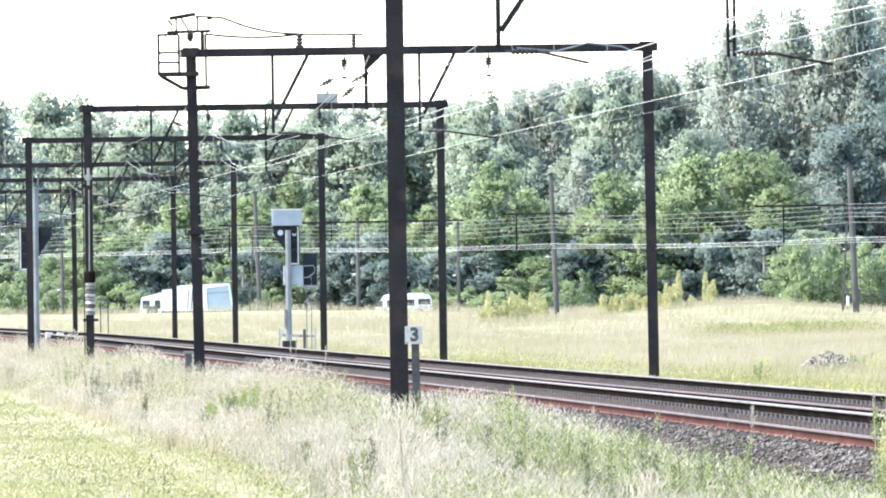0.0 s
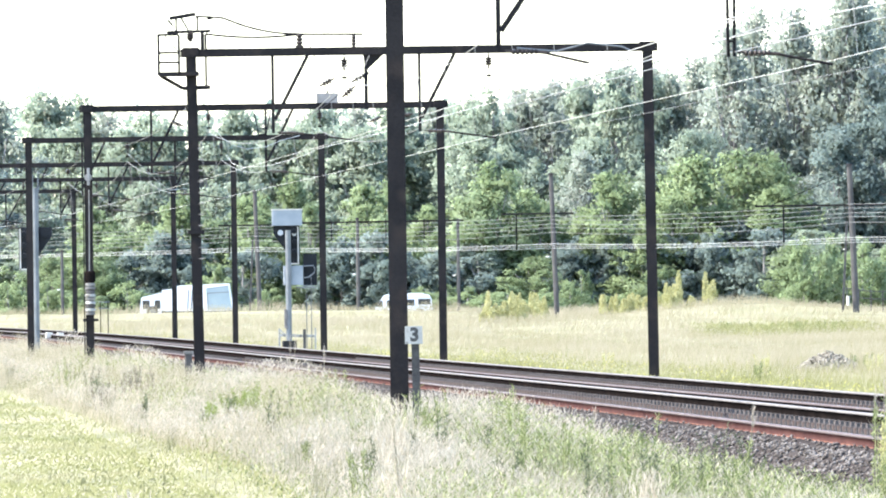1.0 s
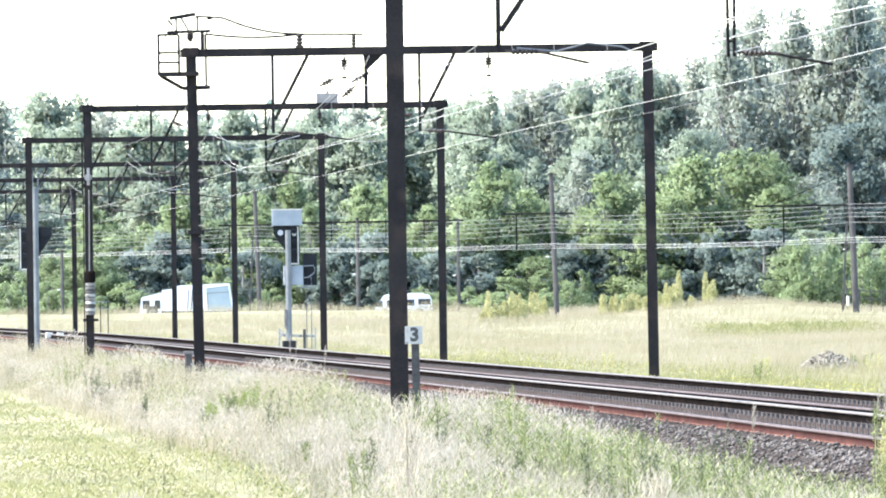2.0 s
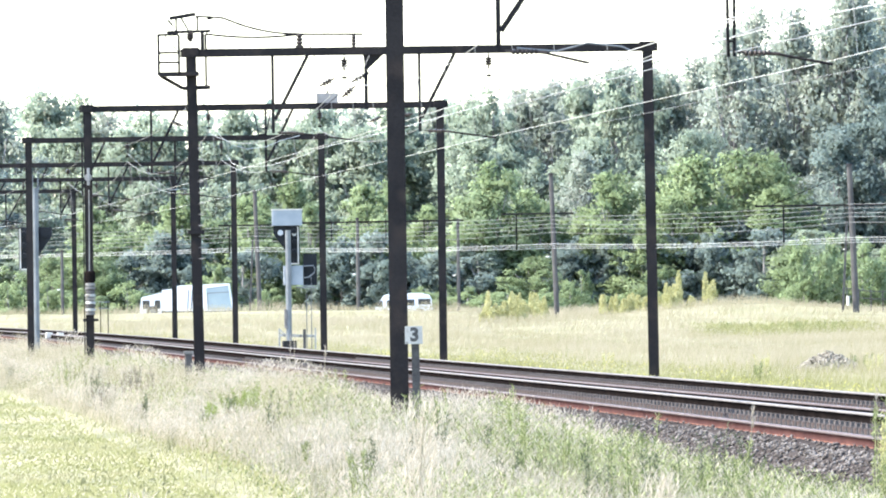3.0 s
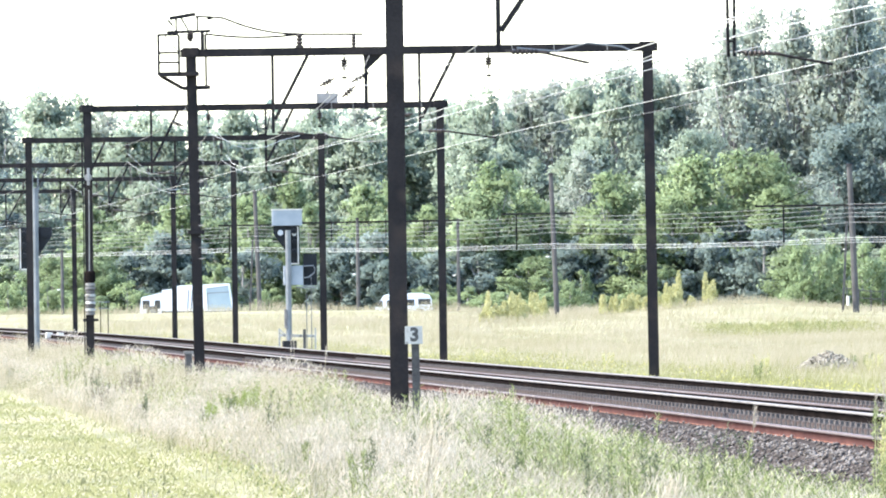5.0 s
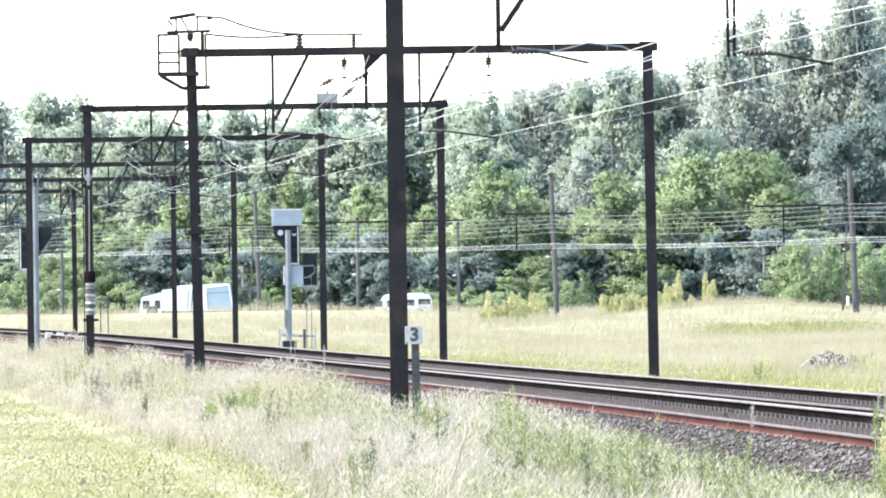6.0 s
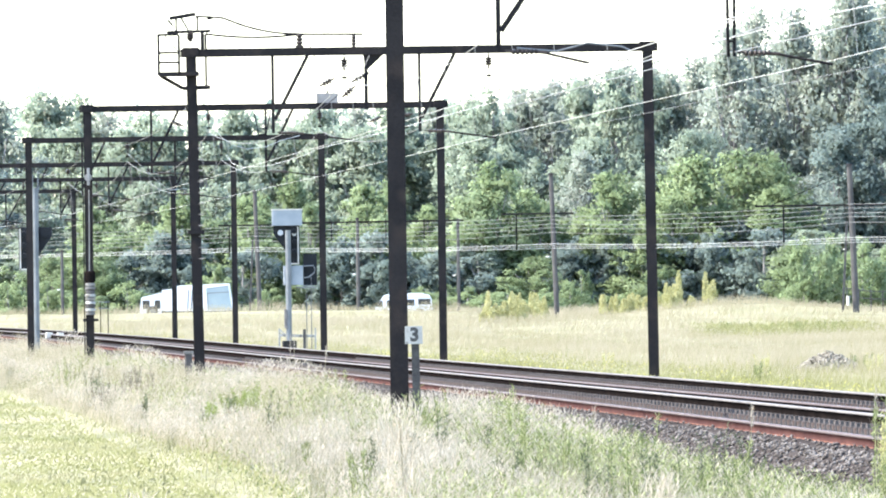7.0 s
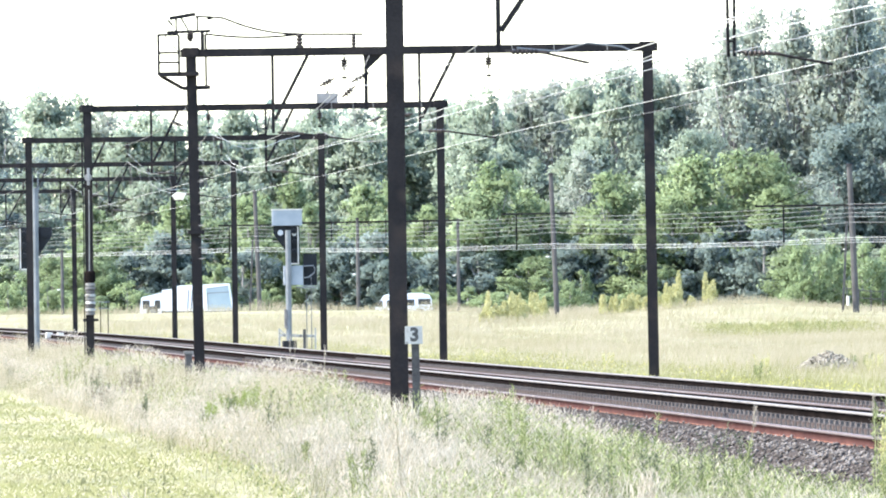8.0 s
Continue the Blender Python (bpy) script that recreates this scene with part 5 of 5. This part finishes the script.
    x = line_x(y) + o
    keep = ((np.abs(x) < 0.062 * y + 3) | (rng.random(k) < 0.15)) & (rng.random(k) < np.clip((o - 6.0) / 2.5 + 0.15, 0, 1))
    x, y, o = x[keep], y[keep], o[keep]
    h = (0.15 + 0.5 * patch(x, y, 0.5, 0.05, 2.0)) * rng.uniform(0.75, 1.05, len(x)) * np.interp(o, [6, 9, 16], [0.4, 0.6, 0.95]) * np.interp(y, [380, 520, 690], [1.0, 1.3, 1.7])
    v, t = blades(rng, x, y, ground_z(o, y) - 0.02, h, 0.003 + 0.00005 * y, 0.4, False)
    green = rng.random(len(x)) < np.clip((19 - o) / 8, 0, 0.85) * np.interp(y, [290, 360], [1.0, 0.3]) * np.clip(0.25 + 1.1 * patch(x, y, 0.35, 0.04, 3.0), 0, 1)
    tagged(new("meadow_grass", soften(big_mesh("meadow_grass", v, t, [FAR_STRAW, OLIVE], green.astype(int)), rng, len(t), 0.08)), "tall pale straw-coloured meadow grass", "grass", kind="stuff")
    # pale seed heads in drifts over the meadow
    k = 90000
    y = near_far(rng, k, 150, 680)
    o = 8.0 + 60 * rng.random(k)
    x = line_x(y) + o
    keep = (np.abs(x) < 0.062 * y + 3) & (rng.random(k) < np.clip(2.4 * patch(x, y, 0.22, 0.025, 6.0) - 0.9, 0, 1))
    x, y, o = x[keep], y[keep], o[keep]
    z = ground_z(o, y) + (0.2 + 0.5 * patch(x, y, 0.5, 0.05, 2.0)) * rng.uniform(0.6, 1.15, len(x))
    v, t = blades(rng, x, y, z - 0.05, rng.uniform(0.05, 0.12, len(x)), 0.003 + 0.00005 * y, 0.9, False)
    tagged(new("meadow_seed_heads", soften(big_mesh("meadow_seed_heads", v, t, PALE_SEED), rng, len(t), 0.08)), "pale drifts of grass seed heads over the meadow", "grass", kind="stuff")
    # a green drift of weeds across the meadow
    k = 26000
    x, y = rng.uniform(12.5, 23.0, k), rng.uniform(375, 450, k)
    keep = rng.random(k) < np.clip(2.2 * patch(x, y, 0.9, 0.06, 3.0) - 0.5, 0, 1) * np.exp(-((y - 412 - 2.5 * (x - 17)) / 20) ** 2)
    x, y = x[keep], y[keep]
    o = x - line_x(y)
    v, t = blades(rng, x, y, ground_z(o, y) + rng.uniform(0.05, 0.55, len(x)), rng.uniform(0.06, 0.16, len(x)), rng.uniform(0.015, 0.04, len(x)), 0.7, False)
    tagged(new("green_drift", soften(big_mesh("green_drift", v, t, OLIVE), rng, len(t), 0.25)), "green drift of leafy weeds in the pale meadow", "weeds", kind="stuff")
    # green and yellow weeds along the far side of the ballast and in the meadow
    for name, mat, k, o0, o1, label, p in (("meadow_weeds", OLIVE, 190000, 6.5, 48.0, "olive green weeds in the meadow", 7.0), ("meadow_flowers", YELLOW, 5000, 6.0, 13.0, "yellow flowering weeds beside the track", 9.0)):
        y = near_far(rng, k, 130, 520)
        o = o0 + (o1 - o0) * rng.random(k) ** 1.8
        x = line_x(y) + o
        keep = rng.random(k) < np.where(o < 12, np.clip(2.2 * patch(x, y, 0.7, 0.06, p) - np.interp(o, [6, 9, 13], [0.1, 0.4, 1.1]), 0, 1), np.clip(2.6 * patch(x, y, 0.25, 0.02, p) - 1.75, 0, 1) * (mat is OLIVE))
        x, y, o = x[keep], y[keep], o[keep]
        v, t = blades(rng, x, y, ground_z(o, y) + rng.uniform(0, 0.42, len(x)), rng.uniform(0.03, 0.08, len(x)), rng.uniform(0.012, 0.03, len(x)), 0.7, False)
        tagged(new(name, soften(big_mesh(name, v, t, mat), rng, len(t), 0.2)), label, "weeds", kind="stuff")


def build_verge_plant(x, y, height, spread, leaf, seed, label):
    """A leafy weed of upright stems with leaves all the way up."""
    rng = np.random.default_rng(seed)
    t = thing("verge_plant", label, "weed", on_ground(x, y), "weeds on the verge")
    s = Shape()
    vs, ts, n = [], [], 0
    for i in range(max(4, int(spread * (60 if leaf is FRESH else 24)))):
        dx, dy, h = rng.normal(0, spread * 0.5), rng.normal(0, spread * 0.6), height * rng.uniform(0.65, 1.05)
        s.tube([(dx * 0.6, dy * 0.6, -0.05), (dx, dy, h * 0.95)], [0.006, 0.003], 4)
        k = 110 if leaf is FRESH else 60
        z = h * rng.random(k) ** 0.8
        a, r = rng.uniform(0, 6.28, k), 0.02 + 0.05 * rng.random(k)
        v, f = blades(rng, dx * (0.6 + 0.4 * z / h) + r * np.cos(a) * 0.6, dy * (0.6 + 0.4 * z / h) + r * np.sin(a) * 0.6, z, rng.uniform(0.025, 0.065, k), rng.uniform(0.01, 0.02, k), 1.0, False)
        vs.append(v)
        ts.append(f + n)
        n += len(v)
    part("stem", s, leaf, t)
    c = new("leaf", big_mesh("leaf", np.concatenate(vs), np.concatenate(ts), leaf))
    c.parent = t
    tagged(c, kind="stuff")


def flower_spike(x, y, height, seed):
    """A tall yellow-green plant of several upright spikes."""
    rng = np.random.default_rng(seed)
    t = thing("tall_weed", "tall yellow-green flowering weed with upright spikes in the meadow", "weed", on_ground(x, y), "tall weeds in the meadow")
    s = Shape()
    vs, ts, n = [], [], 0
    for i in range(int(rng.integers(3, 6))):
        dx, dy, h = rng.normal(0, 0.45), rng.uniform(-0.4, 0.4), height * rng.uniform(0.45, 1.0)
        s.tube([(dx * 0.3, dy * 0.3, 0), (dx, dy, h * 0.95)], [0.03, 0.012], 5)
        k = 420
        z = h * (0.1 + 0.9 * rng.random(k))
        r = rng.uniform(0.36, 0.6) * np.sqrt(np.clip(1.02 - (z / h) ** rng.uniform(1.6, 3.5), 0.02, 1)) * rng.uniform(0.4, 1.0, k)
        a = rng.uniform(0, 6.28, k)
        v, f = blades(rng, dx + r * np.cos(a) * 0.6, dy + r * np.sin(a) * 0.6, z - 0.08, rng.uniform(0.08, 0.18, k), rng.uniform(0.04, 0.08, k), 0.5, False)
        vs.append(v)
        ts.append(f + n)
        n += len(v)
    part("stem", s, WEED, t)
    c = new("bloom", big_mesh("bloom", np.concatenate(vs), np.concatenate(ts), MULLEIN))
    c.parent = t
    tagged(c, kind="stuff")
    return t


def build_tall_weeds():
    rng = np.random.default_rng(11)
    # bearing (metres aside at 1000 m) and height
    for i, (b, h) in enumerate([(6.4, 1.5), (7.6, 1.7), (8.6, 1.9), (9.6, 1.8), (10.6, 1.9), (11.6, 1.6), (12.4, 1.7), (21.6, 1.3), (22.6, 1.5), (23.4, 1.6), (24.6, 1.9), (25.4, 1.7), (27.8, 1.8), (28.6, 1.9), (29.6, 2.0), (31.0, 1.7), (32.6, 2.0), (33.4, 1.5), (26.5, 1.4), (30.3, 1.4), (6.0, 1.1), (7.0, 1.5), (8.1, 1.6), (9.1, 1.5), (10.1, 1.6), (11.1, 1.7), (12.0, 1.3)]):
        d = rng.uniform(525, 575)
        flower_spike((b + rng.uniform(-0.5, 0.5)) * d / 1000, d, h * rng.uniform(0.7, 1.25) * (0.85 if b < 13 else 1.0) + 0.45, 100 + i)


# ---- what moves: stalks in the wind and a butterfly ----
def make_stalk(x, y, height, seed, label="tall pale grass stalk with a feathery seed head", loose=0.012):
    """A single grass stalk with a long loose seed head, standing at its foot."""
    rng = np.random.default_rng(seed)
    t = thing("grass_stalk", label, "grass", on_ground(x, y), "swaying grass stalks")
    part("stem", Shape().tube([(0, 0, -0.05), (0.01, 0, height * 0.5), (0.02, 0, height * 0.92)], [0.006, 0.005, 0.003], 5), STRAW, t)
    k = 70 if loose < 0.02 else 520
    z = height * ((0.62 if loose < 0.02 else 0.35) + (0.38 if loose < 0.02 else 0.65) * rng.random(k))
    v, f = blades(rng, 0.02 + rng.normal(0, loose, k), rng.normal(0, loose, k), z - 0.04, rng.uniform(0.04, 0.1, k), rng.uniform(0.002, 0.005, k) * (1.0 if loose < 0.02 else 1.2), 0.6)
    c = new("seed_head", big_mesh("seed_head", v, f, SEED))
    c.parent = t
    tagged(c, kind="stuff")
    v, f = blades(rng, np.zeros(5), np.zeros(5), np.zeros(5), height * rng.uniform(0.35, 0.6, 5), np.full(5, 0.009), 0.5)
    c = new("leaf", big_mesh("leaf", v, f, STRAW))
    c.parent = t
    return t


def make_tuft(x, y, height, seed):
    """A clump of a dozen stalks that sways as one."""
    rng = np.random.default_rng(seed)
    t = thing("grass_tuft", "tuft of tall pale grass with seed heads on the verge", "grass", on_ground(x, y), "swaying grass tufts")
    k = 45
    h = height * rng.uniform(0.6, 1.05, k)
    bx, by = rng.normal(0, 0.07, k), rng.normal(0, 0.07, k)
    v, f = blades(rng, bx, by, np.zeros(k) - 0.03, h, np.full(k, 0.006), 0.25)
    c = new("stem", big_mesh("stem", v, f, STRAW))
    c.parent = t
    k = 160
    v, f = blades(rng, rng.normal(0.05, 0.14, k), rng.normal(0, 0.12, k), height * rng.uniform(0.72, 1.02, k) - 0.08, rng.uniform(0.03, 0.09, k), np.full(k, 0.009), 0.6)
    c = new("seed_head", big_mesh("seed_head", v, f, SEED))
    c.parent = t
    tagged(c, kind="stuff")
    return t


def make_butterfly():
    b = thing("butterfly", "small white butterfly flying past", "butterfly", (0, 0, 0))
    part("body", Shape().tube([(-0.014, 0, 0), (0, 0, 0), (0.014, 0, 0)], [0.001, 0.003, 0.001], 6), BLACK_PAINT, b)
    for side in (-1, 1):
        s = Shape()
        s.add([(0.016, 0, 0), (0.028, side * 0.026, 0.026), (-0.004, side * 0.03, 0.031), (-0.025, side * 0.02, 0.018), (-0.014, 0, 0),
               (0.016, 0, 0.001), (0.028, side * 0.026, 0.027), (-0.004, side * 0.03, 0.032), (-0.025, side * 0.02, 0.019), (-0.014, 0, 0.001)],
              [(4, 3, 2, 1, 0), (5, 6, 7, 8, 9), (0, 1, 6, 5), (1, 2, 7, 6), (2, 3, 8, 7), (3, 4, 9, 8)])
        part("wing", s, WING, b)
    return b


build_ground()
build_road()
build_ballast()
for row in PORTALS:
    build_portal(*row, mast_w=0.28 if row[0] < 150 else 0.25)
build_wires()
build_gantry_bits()
build_switch_platform()
build_tension_weights()
build_signal((-6.16, 315.0, -0.1), 0, 0.94, True)
build_signal(on_ground(-16.05, 312.0), 0, 1.025, False)
build_km_post()
build_lineside_bits()
build_ballast_heaps()
for row in POLES:
    build_pole(*row)
build_back_wires()
build_lorry()
build_van()
build_wood()
build_tall_weeds()
build_grass()

plant_rng = np.random.default_rng(31)
build_verge_plant(-3.62, 145.0, 0.85, 0.5, FRESH, 500, "bright green leafy weed among pale grass")
build_verge_plant(-4.1, 140.0, 0.7, 0.2, FRESH, 501, "bright green leafy weed among pale grass")
for i, (px, py, ph) in enumerate(((-7.2, 186.0, 0.95), (-7.6, 189.0, 0.85), (-6.7, 183.0, 0.8), (-7.9, 184.0, 0.7))):
    build_verge_plant(px, py, ph, 0.35, DOCK, 560 + i, "dry grey-brown dock weed among pale grass")
for i, (px, py, ph) in enumerate(((-0.93, 97.0, 0.85), (-0.47, 97.5, 0.8), (2.15, 92.0, 0.75), (2.25, 95.0, 0.9), (-0.75, 118.5, 0.5), (3.4, 88.0, 0.8), (5.0, 84.0, 0.8))):
    build_verge_plant(px, py, ph, 0.14, DARK_WEED, 580 + i, "dark upright flowering weed on the railway verge")
for i in range(64):
    py = float(near_far(plant_rng, 1, 72, 240)[0])
    po = float(plant_rng.uniform(-7.0, -3.2))
    build_verge_plant(float(line_x(py)) + po, py, float(plant_rng.uniform(0.65, 1.1)) * (0.7 if po > -4 else 1.0), float(plant_rng.uniform(0.12, 0.4)), DARK_WEED if i % 3 == 0 else WEED, 510 + i, "grey-green upright weed on the railway verge")

for i, (px, py, ph, ps) in enumerate(((1.4, 292.0, 0.55, 0.45), (2.1, 286.0, 0.6, 0.3), (5.3, 258.0, 0.5, 0.3), (9.6, 236.0, 0.55, 0.25), (12.4, 228.0, 0.6, 0.3), (14.2, 232.0, 0.6, 0.25), (-2.2, 300.0, 0.5, 0.3))):
    build_verge_plant(px, py, ph, ps, MULLEIN, 600 + i, "yellow flowering weed in the pale meadow")
for i, (px, py, ph, ps) in enumerate(((14.5, 410.0, 0.75, 0.9), (16.5, 405.0, 0.7, 0.9), (18.5, 415.0, 0.7, 0.8), (20.5, 420.0, 0.7, 0.9), (12.5, 240.0, 0.6, 0.4), (8.6, 216.0, 0.5, 0.4))):
    build_verge_plant(px, py, ph, ps, WEED, 620 + i, "green weed patch in the pale meadow")

for i, (px, py, ph, ps, leaf) in enumerate(((4.15, 75.5, 1.3, 0.16, WEED), (4.28, 77.0, 1.2, 0.16, WEED), (4.05, 73.5, 0.95, 0.16, WEED), (4.2, 76.0, 1.15, 0.08, MULLEIN))):
    build_verge_plant(px, py, ph, ps, leaf, 640 + i, "tall green weed with yellow flowers beside the ballast")

SWAY = []
# stalks close to the camera, blown over by a gust: foot, height, lean in degrees by time
GUST = [(make_stalk(-0.19, 42.0, 1.16, 300, loose=0.06), (-4, -5, -6, -4, -2, 1, 3, 4, 2, 2, 6, 12, 16, 19, -4, -6, -5)),
        (make_stalk(1.16, 45.0, 0.88, 301, loose=0.06), (-5, -3, -4, -2, 0, 2, 3, 2, 0, 4, 6, 9, 13, 16, 3, -3, -5)),
        (make_stalk(-1.85, 46.0, 0.86, 302, loose=0.06), (-6, -4, -2, -3, 0, 2, 4, 5, 3, 4, 8, 12, 17, 20, 4, 0, -4))]
for i, (x, y, h) in enumerate(((-4.35, 222.0, 1.25), (-4.2, 221.0, 1.3), (-2.9, 190.0, 1.1), (0.9, 118.0, 0.75), (2.05, 112.0, 0.75), (3.9, 101.0, 0.7), (5.2, 96.0, 0.95), (5.35, 96.5, 1.05), (-6.6, 205.0, 1.0))):
    SWAY.append((make_stalk(x, y, h, 330 + i, "single pale grass stalk standing before the rails"), 2.5, 0.5 + 0.04 * i, i * 0.9))
tuft_rng = np.random.default_rng(77)
for i in range(44):
    ty = float(near_far(tuft_rng, 1, 90, 260)[0])
    to = float(tuft_rng.uniform(-7.4, -3.6))
    SWAY.append((make_tuft(float(line_x(ty)) + to, ty, float(tuft_rng.uniform(0.6, 0.85)), 400 + i), 2.2, float(tuft_rng.uniform(0.35, 0.7)), float(tuft_rng.uniform(0, 6))))
FLYER = make_butterfly()

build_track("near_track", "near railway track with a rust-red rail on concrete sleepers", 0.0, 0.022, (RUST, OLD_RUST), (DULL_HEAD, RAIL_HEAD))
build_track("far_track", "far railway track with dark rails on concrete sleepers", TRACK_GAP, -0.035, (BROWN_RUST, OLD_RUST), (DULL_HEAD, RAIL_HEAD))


def motions():
    """Wind in the grass, and the butterfly that crosses at the end."""
    for ob, swing, rate, start in SWAY:
        rest = ob.matrix_basis.copy()
        rows = []
        for i in range(17):
            t = i * 0.5
            a = swing * (0.6 * math.sin(2 * math.pi * rate * t + start) + 0.4 * math.sin(2 * math.pi * rate * 1.7 * t + 2.1 * start)) + 0.4 * swing
            rows.append((t, rest @ pose(0, 0, 0, 0.3 * a, a, 0)))
        walk(ob, rows)
    for ob, lean in GUST:
        rest = ob.matrix_basis.copy()
        walk(ob, [(0.5 * i, rest @ pose(0, 0, 0, 0, a, 0)) for i, a in enumerate(lean)])
    rows = [(0.0, pose(-60.0, 30.0, 2.4)), (7.0, pose(-6.5, 30.0, 2.4)), (7.9, pose(-1.95, 30.0, 2.36)), (8.0, pose(-1.0, 30.0, 2.234))]
    walk(FLYER, rows)


motions()
